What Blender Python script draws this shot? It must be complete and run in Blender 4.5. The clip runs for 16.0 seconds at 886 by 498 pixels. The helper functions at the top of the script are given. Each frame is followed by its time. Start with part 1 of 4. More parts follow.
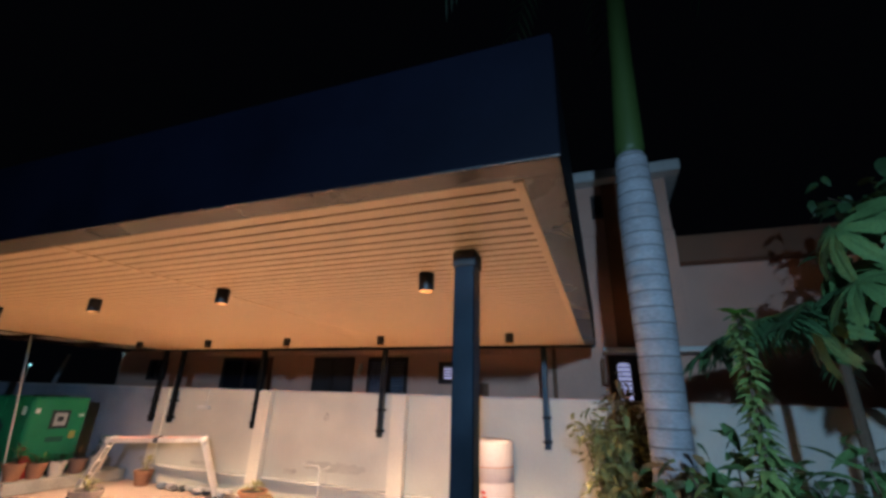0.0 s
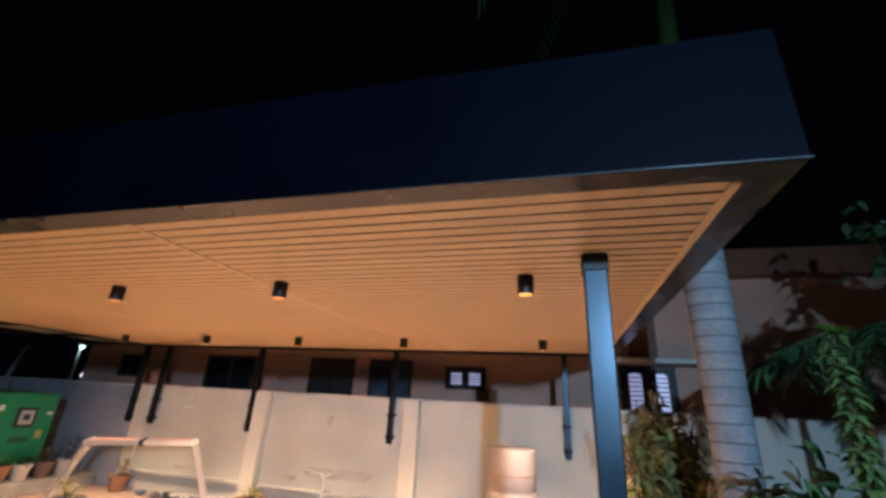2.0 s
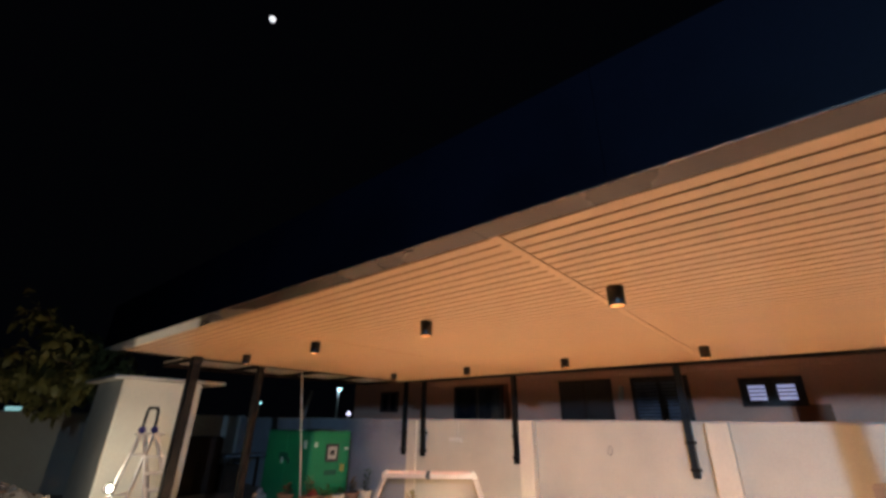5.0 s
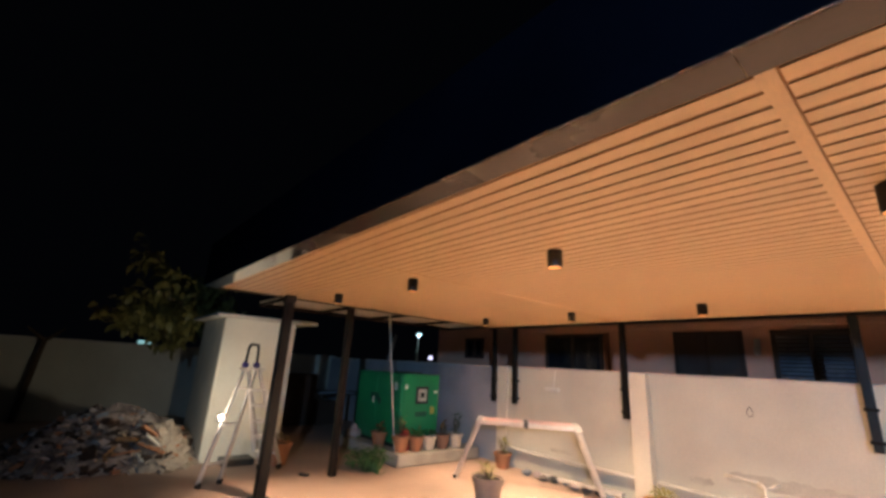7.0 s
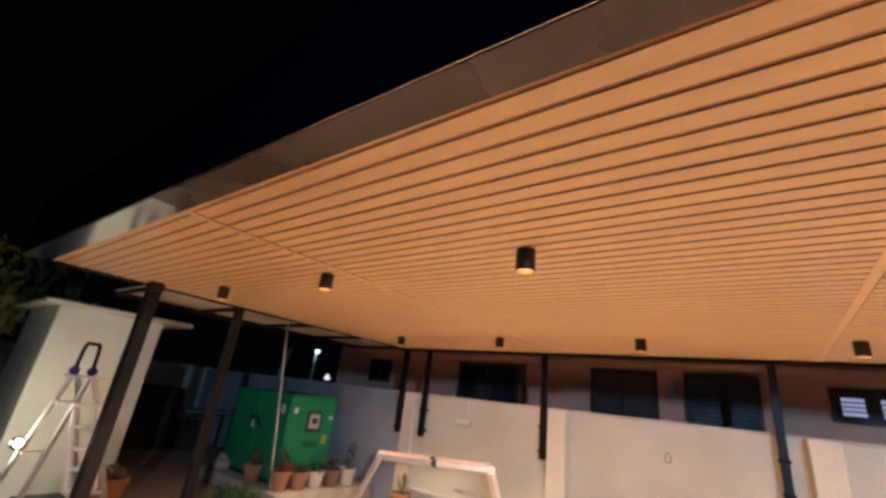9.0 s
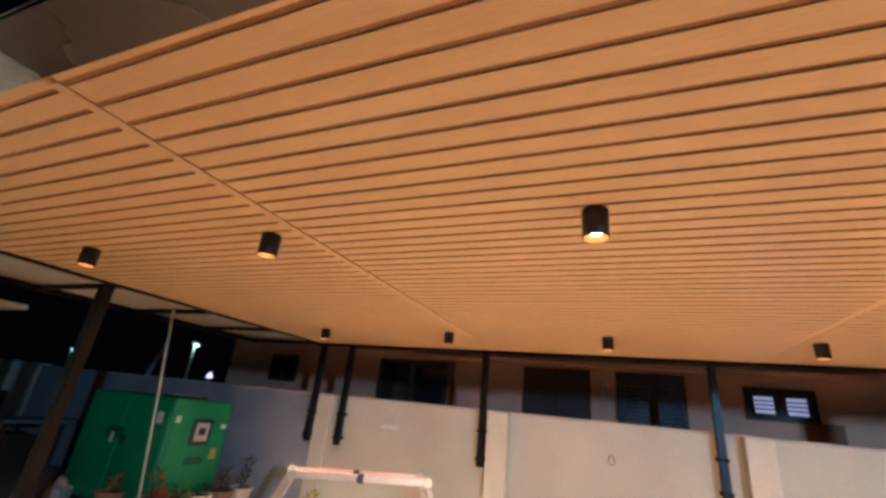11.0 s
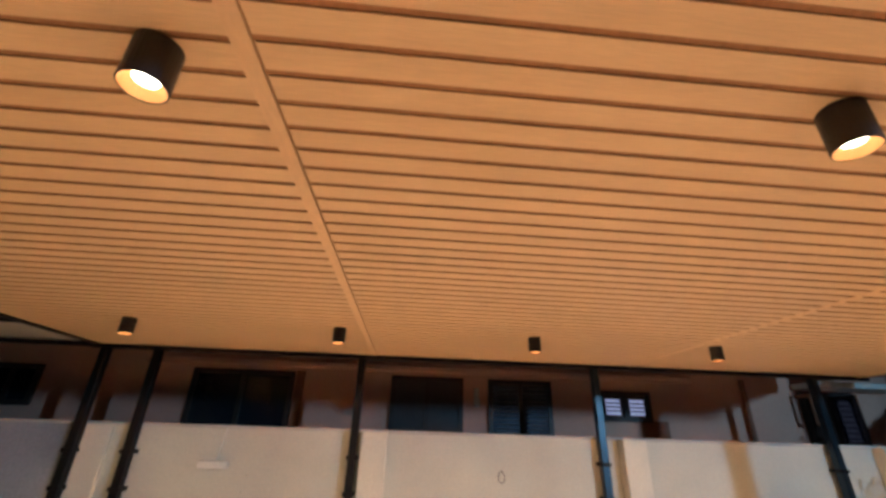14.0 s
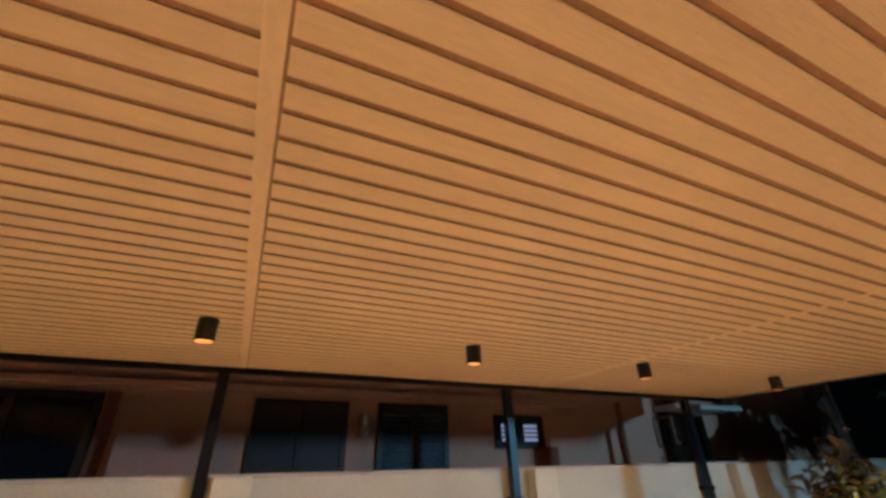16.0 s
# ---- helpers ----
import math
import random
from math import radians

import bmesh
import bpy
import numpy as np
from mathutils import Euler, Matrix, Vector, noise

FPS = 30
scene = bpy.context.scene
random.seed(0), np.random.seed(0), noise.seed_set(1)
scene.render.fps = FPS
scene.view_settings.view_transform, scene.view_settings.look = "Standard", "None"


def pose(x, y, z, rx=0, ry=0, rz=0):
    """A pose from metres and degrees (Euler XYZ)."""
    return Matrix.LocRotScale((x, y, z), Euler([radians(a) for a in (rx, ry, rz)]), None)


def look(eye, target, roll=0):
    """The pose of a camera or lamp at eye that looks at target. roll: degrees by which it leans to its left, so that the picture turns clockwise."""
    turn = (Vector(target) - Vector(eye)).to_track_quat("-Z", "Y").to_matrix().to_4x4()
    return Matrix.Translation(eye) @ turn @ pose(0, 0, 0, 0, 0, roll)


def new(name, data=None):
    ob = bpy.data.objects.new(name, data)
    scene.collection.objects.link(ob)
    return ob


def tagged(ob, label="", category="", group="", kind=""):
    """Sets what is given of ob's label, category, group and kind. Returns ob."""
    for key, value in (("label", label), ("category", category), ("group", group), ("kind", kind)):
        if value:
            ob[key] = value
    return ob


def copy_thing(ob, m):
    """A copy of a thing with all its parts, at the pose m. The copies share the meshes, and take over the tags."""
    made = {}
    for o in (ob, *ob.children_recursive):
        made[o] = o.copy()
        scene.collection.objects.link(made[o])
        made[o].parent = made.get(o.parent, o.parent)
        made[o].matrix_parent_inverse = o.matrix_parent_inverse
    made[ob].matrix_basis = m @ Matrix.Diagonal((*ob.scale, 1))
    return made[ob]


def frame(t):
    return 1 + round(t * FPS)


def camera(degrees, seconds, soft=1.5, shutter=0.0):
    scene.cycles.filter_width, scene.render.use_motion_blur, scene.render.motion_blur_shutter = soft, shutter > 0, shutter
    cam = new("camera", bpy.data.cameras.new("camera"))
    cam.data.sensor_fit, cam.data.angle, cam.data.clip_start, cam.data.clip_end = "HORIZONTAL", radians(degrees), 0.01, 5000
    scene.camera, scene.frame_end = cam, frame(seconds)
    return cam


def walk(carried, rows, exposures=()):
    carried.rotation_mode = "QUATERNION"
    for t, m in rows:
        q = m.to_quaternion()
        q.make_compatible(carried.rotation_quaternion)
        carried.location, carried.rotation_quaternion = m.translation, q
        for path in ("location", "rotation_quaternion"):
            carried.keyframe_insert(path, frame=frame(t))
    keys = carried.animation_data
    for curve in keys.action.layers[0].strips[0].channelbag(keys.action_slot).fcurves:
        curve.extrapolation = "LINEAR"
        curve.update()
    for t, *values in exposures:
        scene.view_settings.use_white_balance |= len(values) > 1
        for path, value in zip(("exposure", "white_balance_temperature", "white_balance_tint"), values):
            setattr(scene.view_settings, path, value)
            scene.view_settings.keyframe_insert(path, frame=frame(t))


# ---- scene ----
cam = camera(93.99, 16.0, soft=3.2)
# seconds, x, y, z, tilt, lean, heading
PATH = [
    (0.0, 0.0248, -0.0222, 1.7273, 109.943, -1.805, 20.415),
    (0.5, -0.2134, -0.1278, 1.7164, 109.18, -1.329, 16.569),
    (1.0, -0.4379, -0.1931, 1.7075, 108.153, -2.707, 16.838),
    (1.5, -0.6776, -0.1615, 1.7168, 109.954, -1.155, 16.349),
    (2.0, -0.8715, -0.1354, 1.7243, 110.603, -3.049, 15.037),
    (2.5, -1.094, -0.1738, 1.7277, 109.874, -1.124, 15.369),
    (3.0, -1.2953, -0.2214, 1.7191, 110.843, -2.071, 19.744),
    (3.5, -1.4783, -0.191, 1.7209, 111.015, -1.882, 26.863),
    (4.0, -1.6539, -0.1633, 1.7126, 111.288, -3.38, 32.554),
    (4.5, -1.8546, -0.1429, 1.7098, 112.532, -3.35, 37.202),
    (5.0, -2.0996, -0.1478, 1.7147, 112.827, -0.813, 40.458),
    (7.5, -3.079, 0.227, 1.701, 105.1, -3.766, 50.353),
    (8.0, -3.2591, 0.3556, 1.7091, 108.968, -5.337, 44.765),
    (10.5, -4.2729, 0.8038, 1.7165, 110.137, -6.353, 27.059),
    (11.0, -4.54, 0.9008, 1.7227, 111.297, -5.576, 21.16),
    (11.5, -4.7745, 0.9932, 1.7187, 110.611, -6.038, 15.517),
    (12.0, -4.975, 1.146, 1.708, 112.916, -4.699, 10.967),
    (12.5, -5.16, 1.314, 1.699, 112.751, -5.444, 6.761),
    (13.0, -5.363, 1.456, 1.724, 113.852, -2.744, 1.481),
    (13.5, -5.539, 1.585, 1.725, 112.928, -3.224, -2.918),
    (14.0, -5.665, 1.775, 1.734, 114.496, -1.638, -5.126),
    (14.5, -5.7625, 1.9949, 1.7468, 113.484, -2.914, -9.667),
    (15.0, -5.8714, 2.2226, 1.7512, 116.105, -1.171, -16.384),
    (15.5, -5.9724, 2.4736, 1.753, 116.191, -0.717, -22.231),
    (16.0, -6.0066, 2.7417, 1.772, 118.201, 1.35, -24.803),
]
EXPOSURES = [(0.0, 0.10, 6500, 9), (5.0, 0.12, 6550, 8), (8.0, 0.17, 6550, 7), (10.5, 0.06, 6250, 3), (12.0, 0.06, 6250, 1), (14.0, -0.05, 6150, -2), (14.6, 0.0, 6150, -1), (15.0, 0.04, 5850, 1), (15.5, 0.06, 5350, 2), (16.0, -0.36, 6150, -10)]
walk(cam, [(t, pose(x, y, z, rx, ry, rz)) for t, x, y, z, rx, ry, rz in PATH], EXPOSURES)

# ---------------------------------------------------------------- world and lights
world = bpy.data.worlds.new("night")
scene.world = world
world.use_nodes = True
world.node_tree.nodes["Background"].inputs[0].default_value = (0.012, 0.014, 0.022, 1)
world.node_tree.nodes["Background"].inputs[1].default_value = 0.05

LAMPS = [(x, y) for x in (-7.925, -4.58, -2.926, -1.067) for y in (2.515, 5.277)] + [(-6.284, 2.515), (-6.242, 5.277)]
CEIL = 2.54          # underside of the boards


def lamp(name, kind, energy, colour, m, **more):
    data = bpy.data.lights.new(name, kind)
    data.energy, data.color = energy, colour
    if "radius" in more:
        data.shadow_soft_size = more["radius"]
    if kind == "SPOT":
        data.spot_size, data.spot_blend = radians(more["angle"]), more["blend"]
    ob = new(name, data)
    ob.matrix_world = m
    return ob


for lx, ly in LAMPS:
    lamp("downlight_beam", "SPOT", 510, (1.0, 0.705, 0.455), pose(lx, ly, CEIL - 0.128), radius=0.035, angle=84, blend=1.0)
    lamp("downlight_spill", "SPOT", 22, (1.0, 0.705, 0.455), pose(lx, ly, CEIL - 0.128), radius=0.045, angle=166, blend=0.8)
# cool garden lamp behind the walk
lamp("garden_light", "SPOT", 1500, (0.36, 0.64, 1.0), look((0.80, -3.0, 2.84), (-3.0, 6.0, -0.1)), radius=0.07, angle=118, blend=1.0)
# hand lamp clamped to the ladder
lamp("work_light_beam", "SPOT", 75, (1.0, 0.86, 0.66), look((-9.43, 1.66, 0.88), (-11.3, 2.3, 1.10)), radius=0.05, angle=135, blend=1.0)
# far street lamp
lamp("street_light_beam", "POINT", 11, (0.6, 0.9, 1.0), pose(-19.05, 12.2, 3.05), radius=0.1)

# ---------------------------------------------------------------- helpers


def part(name, bm, material, parent=None, label="", smooth=False):
    me = bpy.data.meshes.new(name)
    if smooth:
        for f in bm.faces:
            f.smooth = True
    bm.to_mesh(me)
    bm.free()
    me.materials.append(material)
    ob = new(name, me)
    if parent is not None:
        ob.parent = parent
    if label:
        ob["label"] = label
    return ob


def thing(name, label, category, group="", at=(0, 0, 0), turn=0, kind=""):
    ob = new(name)
    ob.empty_display_size = 0.1
    ob.matrix_world = pose(*at, 0, 0, turn)
    return tagged(ob, label, category, group, kind)


def box(bm, x0, x1, y0, y1, z0, z1, bevel=0.0, m=None):
    made = bmesh.ops.create_cube(bm, size=1.0)["verts"]
    for v in made:
        v.co = Vector(((x0 + x1) / 2 + v.co.x * (x1 - x0), (y0 + y1) / 2 + v.co.y * (y1 - y0), (z0 + z1) / 2 + v.co.z * (z1 - z0)))
    if bevel:
        edges = list({e for v in made for e in v.link_edges})
        made = list({v for f in bmesh.ops.bevel(bm, geom=edges, offset=bevel, segments=1, affect="EDGES")["faces"] for v in f.verts} | {v for v in made if v.is_valid})
    if m is not None:
        for v in made:
            v.co = m @ v.co
    return bm


def boxes(*rows, bevel=0.0):
    bm = bmesh.new()
    for r in rows:
        box(bm, *r, bevel=bevel)
    return bm


def along(p, q):
    p, q = Vector(p), Vector(q)
    d = q - p
    return Matrix.Translation((p + q) / 2) @ d.to_track_quat("Z", "Y").to_matrix().to_4x4(), d.length


def bar(bm, p, q, w, h, bevel=0.0):
    m, n = along(p, q)
    return box(bm, -w / 2, w / 2, -h / 2, h / 2, -n / 2, n / 2, bevel, m)


def rod(bm, p, q, r, r2=None, seg=10):
    m, n = along(p, q)
    bmesh.ops.create_cone(bm, cap_ends=True, segments=seg, radius1=r, radius2=r if r2 is None else r2, depth=n, matrix=m)
    return bm


def lathe(bm, profile, seg=24, m=Matrix(), caps=True):
    rings = []
    for r, z in profile:
        rings.append([bm.verts.new(m @ Vector((r * math.cos(2 * math.pi * i / seg), r * math.sin(2 * math.pi * i / seg), z))) for i in range(seg)])
    for a, b in zip(rings, rings[1:]):
        for i in range(seg):
            bm.faces.new((a[i], a[(i + 1) % seg], b[(i + 1) % seg], b[i]))
    for ring, flip in ((rings[0], True), (rings[-1], False)) if caps else ():
        bm.faces.new(ring[::-1] if flip else ring)
    return bm


def pipe(bm, pts, r, seg=10):
    for a, b in zip(pts, pts[1:]):
        rod(bm, a, b, r, seg=seg)
    for p in pts[1:-1]:
        bmesh.ops.create_uvsphere(bm, u_segments=seg, v_segments=6, radius=r, matrix=Matrix.Translation(p))
    return bm


# ---------------------------------------------------------------- materials


def mat(name, base, rough=0.6, metal=0.0, scale=6.0, var=0.12, fine=60.0, bump=0.15, stain=None, amount=0.5, stretch=(1, 1, 1), each=0.0, coat=0.0):
    """A surface with broad stains and fine grain: base colour, its variation, a stain colour, relief."""
    m = bpy.data.materials.new(name)
    m.use_nodes = True
    nt = m.node_tree
    nodes, link = nt.nodes, nt.links.new
    bsdf = nodes["Principled BSDF"]
    mp = nodes.new("ShaderNodeMapping")
    mp.inputs["Scale"].default_value = stretch
    geo = nodes.new("ShaderNodeNewGeometry")
    link(geo.outputs["Position"], mp.inputs["Vector"])
    broad = nodes.new("ShaderNodeTexNoise")
    broad.inputs["Scale"].default_value, broad.inputs["Detail"].default_value = scale * 0.35, 5
    grain = nodes.new("ShaderNodeTexNoise")
    grain.inputs["Scale"].default_value, grain.inputs["Detail"].default_value = fine, 4
    for n in (broad, grain):
        link(mp.outputs["Vector"], n.inputs["Vector"])
    ramp = nodes.new("ShaderNodeValToRGB")
    dark = stain if stain else tuple(c * (1 - var * 2) for c in base)
    ramp.color_ramp.elements[0].position, ramp.color_ramp.elements[1].position = 0.30, 0.30 + amount * 0.55
    ramp.color_ramp.elements[0].color, ramp.color_ramp.elements[1].color = (*dark, 1), (*base, 1)
    link(broad.outputs["Fac"], ramp.inputs["Fac"])
    shade = nodes.new("ShaderNodeMapRange")
    shade.inputs["From Min"].default_value, shade.inputs["From Max"].default_value = 0.3, 0.7
    shade.inputs["To Min"].default_value, shade.inputs["To Max"].default_value = 1 - var, 1 + var
    link(grain.outputs["Fac"], shade.inputs["Value"])
    mul = nodes.new("ShaderNodeVectorMath")
    mul.operation = "SCALE"
    link(ramp.outputs["Color"], mul.inputs[0])
    link(shade.outputs["Result"], mul.inputs["Scale"])
    out = mul.outputs[0]
    if each:
        info = nodes.new("ShaderNodeObjectInfo")
        er = nodes.new("ShaderNodeMapRange")
        er.inputs["To Min"].default_value, er.inputs["To Max"].default_value = 1 - each, 1 + each
        link(info.outputs["Random"], er.inputs["Value"])
        m2 = nodes.new("ShaderNodeVectorMath")
        m2.operation = "SCALE"
        link(out, m2.inputs[0])
        link(er.outputs["Result"], m2.inputs["Scale"])
        out = m2.outputs[0]
    link(out, bsdf.inputs["Base Color"])
    rr = nodes.new("ShaderNodeMapRange")
    rr.inputs["To Min"].default_value, rr.inputs["To Max"].default_value = max(0.03, rough - 0.12), min(1.0, rough + 0.12)
    link(broad.outputs["Fac"], rr.inputs["Value"])
    link(rr.outputs["Result"], bsdf.inputs["Roughness"])
    bsdf.inputs["Metallic"].default_value = metal
    bsdf.inputs["Coat Weight"].default_value = coat
    bp = nodes.new("ShaderNodeBump")
    bp.inputs["Strength"].default_value, bp.inputs["Distance"].default_value = bump, 0.01
    link(grain.outputs["Fac"], bp.inputs["Height"])
    link(bp.outputs["Normal"], bsdf.inputs["Normal"])
    return m


def glow(name, colour, strength):
    m = bpy.data.materials.new(name)
    m.use_nodes = True
    b = m.node_tree.nodes["Principled BSDF"]
    b.inputs["Base Color"].default_value = (0.8, 0.8, 0.8, 1)
    b.inputs["Emission Color"].default_value = (*colour, 1)
    b.inputs["Emission Strength"].default_value = strength
    return m


def leafy(name, base, var=0.35):
    m = mat(name, base, 0.48, 0, 14, 0.25, 90, 0.1, stain=tuple(c * (1 - var) for c in base), each=0.2)
    m.node_tree.nodes["Principled BSDF"].inputs["Transmission Weight"].default_value = 0.0
    return m


BOARD = mat("wood_laminate_board", (0.79, 0.58, 0.335), 0.36, 0, 4, 0.07, 55, 0.06, stain=(0.71, 0.51, 0.285), amount=0.8, stretch=(0.25, 6, 1))
SEAM = mat("wood_laminate_strip", (0.79, 0.57, 0.33), 0.42, 0, 4, 0.05, 60, 0.05, stretch=(1, 0.3, 1))
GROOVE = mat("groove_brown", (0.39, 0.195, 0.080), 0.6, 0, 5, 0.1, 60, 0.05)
# post steel as the garden lamp catches it: blue sheen set in the specular tint
SHEENSTEEL = mat("black_steel_blue_sheen", (0.004, 0.006, 0.010), 0.35, 0.0, 8, 0.2, 80, 0.06)
SHEENSTEEL.node_tree.nodes["Principled BSDF"].inputs["Specular IOR Level"].default_value = 0.75
SHEENSTEEL.node_tree.nodes["Principled BSDF"].inputs["Specular Tint"].default_value = (0.65, 0.85, 1.0, 1)
# dull black for beams and tubes, also the shaded copy of the post steel
MATTSHADEBLACK = mat("matt_and_shaded_black_steel", (0.007, 0.006, 0.006), 0.55, 0.0, 8, 0.2, 80, 0.06)
MATTSHADEBLACK.node_tree.nodes["Principled BSDF"].inputs["Specular IOR Level"].default_value = 0.25
NAVY = mat("navy_composite_sheet", (0.0009, 0.0014, 0.0042), 0.6, 0.0, 5, 0.15, 120, 0.03)
NAVY.node_tree.nodes["Principled BSDF"].inputs["Specular IOR Level"].default_value = 0.05
SOFFIT = mat("glossy_dark_grey_sheet", (0.060, 0.052, 0.050), 0.26, 0.0, 3, 0.06, 40, 0.03, stain=(0.040, 0.036, 0.036), amount=0.9)
TRIM = mat("bright_metal_trim", (0.75, 0.76, 0.78), 0.2, 1.0, 8, 0.05, 60, 0.02)
TAPE = mat("black_tape", (0.012, 0.012, 0.013), 0.55, 0, 10, 0.2, 70, 0.3)
CAN = mat("matt_black_can", (0.014, 0.013, 0.013), 0.42, 0.0, 20, 0.1, 150, 0.05)
GOLD = mat("gold_reflector", (0.92, 0.45, 0.17), 0.50, 0.25, 20, 0.05, 120, 0.02)
LED = glow("warm_led", (1.0, 0.92, 0.80), 15)
WALLPAINT = mat("cream_wall_paint", (0.64, 0.63, 0.55), 0.75, 0, 2.2, 0.06, 45, 0.18, stain=(0.53, 0.515, 0.45), amount=0.55)
PILASTER = mat("fresh_cream_paint", (0.74, 0.70, 0.60), 0.7, 0, 2.2, 0.05, 45, 0.15, stain=(0.64, 0.60, 0.51))
COPING = mat("pale_coping", (0.62, 0.60, 0.55), 0.7, 0, 3, 0.08, 50, 0.2, stain=(0.42, 0.40, 0.37))
HOUSE = mat("pale_house_paint", (0.72, 0.41, 0.30), 0.8, 0, 2.0, 0.05, 50, 0.2, stain=(0.60, 0.33, 0.24), amount=0.6)
BROWN = mat("brown_house_paint", (0.24, 0.10, 0.05), 0.7, 0, 3, 0.1, 60, 0.15)
DARKWOOD = mat("dark_window_wood", (0.035, 0.022, 0.018), 0.5, 0, 6, 0.2, 60, 0.2)
SHUTTER = mat("dark_shutter", (0.045, 0.036, 0.036), 0.55, 0, 4, 0.2, 60, 0.15)
GLASSDARK = mat("dark_window_glass", (0.012, 0.015, 0.022), 0.12, 0, 3, 0.1, 30, 0.02)
LOUVRE = mat("bluish_glass_louvre", (0.17, 0.20, 0.26), 0.30, 0, 5, 0.15, 60, 0.05)
LITPANE = glow("lit_louvre_pane", (0.52, 0.56, 1.0), 0.46)
FLOOR = mat("pink_cement_floor", (0.48, 0.34, 0.275), 0.62, 0, 2.2, 0.10, 38, 0.2, stain=(0.32, 0.235, 0.19), amount=0.65)
EARTH = mat("dark_earth", (0.10, 0.085, 0.07), 0.95, 0, 3, 0.25, 30, 0.6)
CONCRETE = mat("plinth_concrete", (0.46, 0.42, 0.36), 0.85, 0, 4, 0.12, 40, 0.3, stain=(0.28, 0.26, 0.22))
TERRA = mat("terracotta", (0.42, 0.19, 0.10), 0.8, 0, 6, 0.12, 70, 0.2, stain=(0.30, 0.14, 0.08), each=0.15)
CREAMPOT = mat("cream_plastic_pot", (0.66, 0.58, 0.48), 0.6, 0, 6, 0.08, 70, 0.1)
BROWNPOT = mat("brown_clay_pot", (0.20, 0.11, 0.08), 0.8, 0, 6, 0.15, 70, 0.2)
GREYPOT = mat("grey_brown_clay_pot", (0.34, 0.26, 0.22), 0.8, 0, 6, 0.12, 70, 0.2)
PALERUBBLE = mat("pale_broken_plaster", (0.42, 0.36, 0.29), 0.9, 0, 12, 0.25, 40, 0.6, stain=(0.30, 0.24, 0.19), each=0.2)
SOIL = mat("pot_soil", (0.06, 0.045, 0.03), 0.95, 0, 10, 0.3, 80, 0.8)
GREEN = mat("green_enamel", (0.004, 0.27, 0.105), 0.42, 0, 3, 0.08, 60, 0.04, stain=(0.004, 0.20, 0.080), amount=0.7)
DEEPGREEN = mat("dark_green_mark", (0.006, 0.10, 0.06), 0.5, 0, 3, 0.1, 60, 0.04)
GREYPANEL = mat("grey_panel", (0.50, 0.50, 0.48), 0.5, 0, 6, 0.08, 60, 0.05)
DARKPANEL = mat("dark_panel", (0.03, 0.032, 0.035), 0.4, 0, 6, 0.1, 60, 0.05)
YELLOWTAG = mat("yellow_sticker", (0.42, 0.36, 0.09), 0.5, 0, 6, 0.08, 60, 0.05)
WHITETAG = mat("white_sticker", (0.72, 0.72, 0.68), 0.5, 0, 6, 0.08, 60, 0.05)
REDTAG = mat("red_print", (0.55, 0.05, 0.04), 0.5, 0, 6, 0.08, 60, 0.05)
ALU = mat("aluminium", (0.74, 0.73, 0.73), 0.36, 0.55, 10, 0.1, 90, 0.06)
# lit copy of the ladder aluminium: lamp light put into a paler colour
LITALU = mat("aluminium_lit", (0.84, 0.83, 0.81), 0.40, 0.15, 10, 0.06, 90, 0.05)
ORANGETAPE = mat("orange_tape", (0.75, 0.22, 0.10), 0.55, 0, 8, 0.1, 60, 0.1)
RUBBER = mat("black_rubber", (0.02, 0.02, 0.02), 0.75, 0, 10, 0.2, 80, 0.2)
PURPLE = mat("violet_plastic", (0.05, 0.035, 0.20), 0.45, 0, 10, 0.1, 80, 0.05)
PVC = mat("white_pvc", (0.66, 0.64, 0.60), 0.45, 0, 6, 0.06, 60, 0.05, stain=(0.5, 0.47, 0.42))
BARK = mat("grey_palm_bark", (0.36, 0.36, 0.37), 0.85, 0, 9, 0.16, 26, 0.5, stain=(0.23, 0.225, 0.23), amount=0.8, stretch=(1, 1, 2.0))
RING = mat("palm_ring_scar", (0.15, 0.145, 0.14), 0.9, 0, 5, 0.15, 30, 0.5)
SHAFT = mat("green_crownshaft", (0.050, 0.090, 0.020), 0.5, 0, 3, 0.15, 40, 0.15, stain=(0.03, 0.055, 0.012), stretch=(3, 3, 0.4))
TWIG = mat("brown_twig", (0.10, 0.065, 0.04), 0.9, 0, 6, 0.2, 50, 0.5)
LEAF = leafy("leaf_green", (0.10, 0.20, 0.065))
LEAFPALE = leafy("leaf_pale_green", (0.20, 0.30, 0.09))
LEAFDARK = leafy("leaf_dark_green", (0.045, 0.105, 0.040))
LEAFNEW = leafy("leaf_bright_green", (0.10, 0.30, 0.03))
LEAFOLIVE = leafy("leaf_olive", (0.28, 0.26, 0.085))
LEAFBROWN = leafy("leaf_brownish", (0.23, 0.15, 0.065))
SHEET = mat("white_roof_sheet", (0.62, 0.60, 0.56), 0.55, 0, 2, 0.06, 40, 0.08, stain=(0.45, 0.42, 0.38))
PAPER = mat("white_wrapped_paper", (0.44, 0.375, 0.37), 0.6, 0, 3, 0.05, 30, 0.25)
FABRIC = mat("tan_cloth", (0.36, 0.215, 0.105), 0.85, 0, 8, 0.15, 60, 0.4, stain=(0.24, 0.13, 0.06))
OLDWOOD = mat("dark_old_timber", (0.055, 0.032, 0.022), 0.75, 0, 5, 0.2, 50, 0.3)
BLUEGREY = mat("blue_grey_paint", (0.22, 0.25, 0.29), 0.7, 0, 3, 0.1, 50, 0.15)
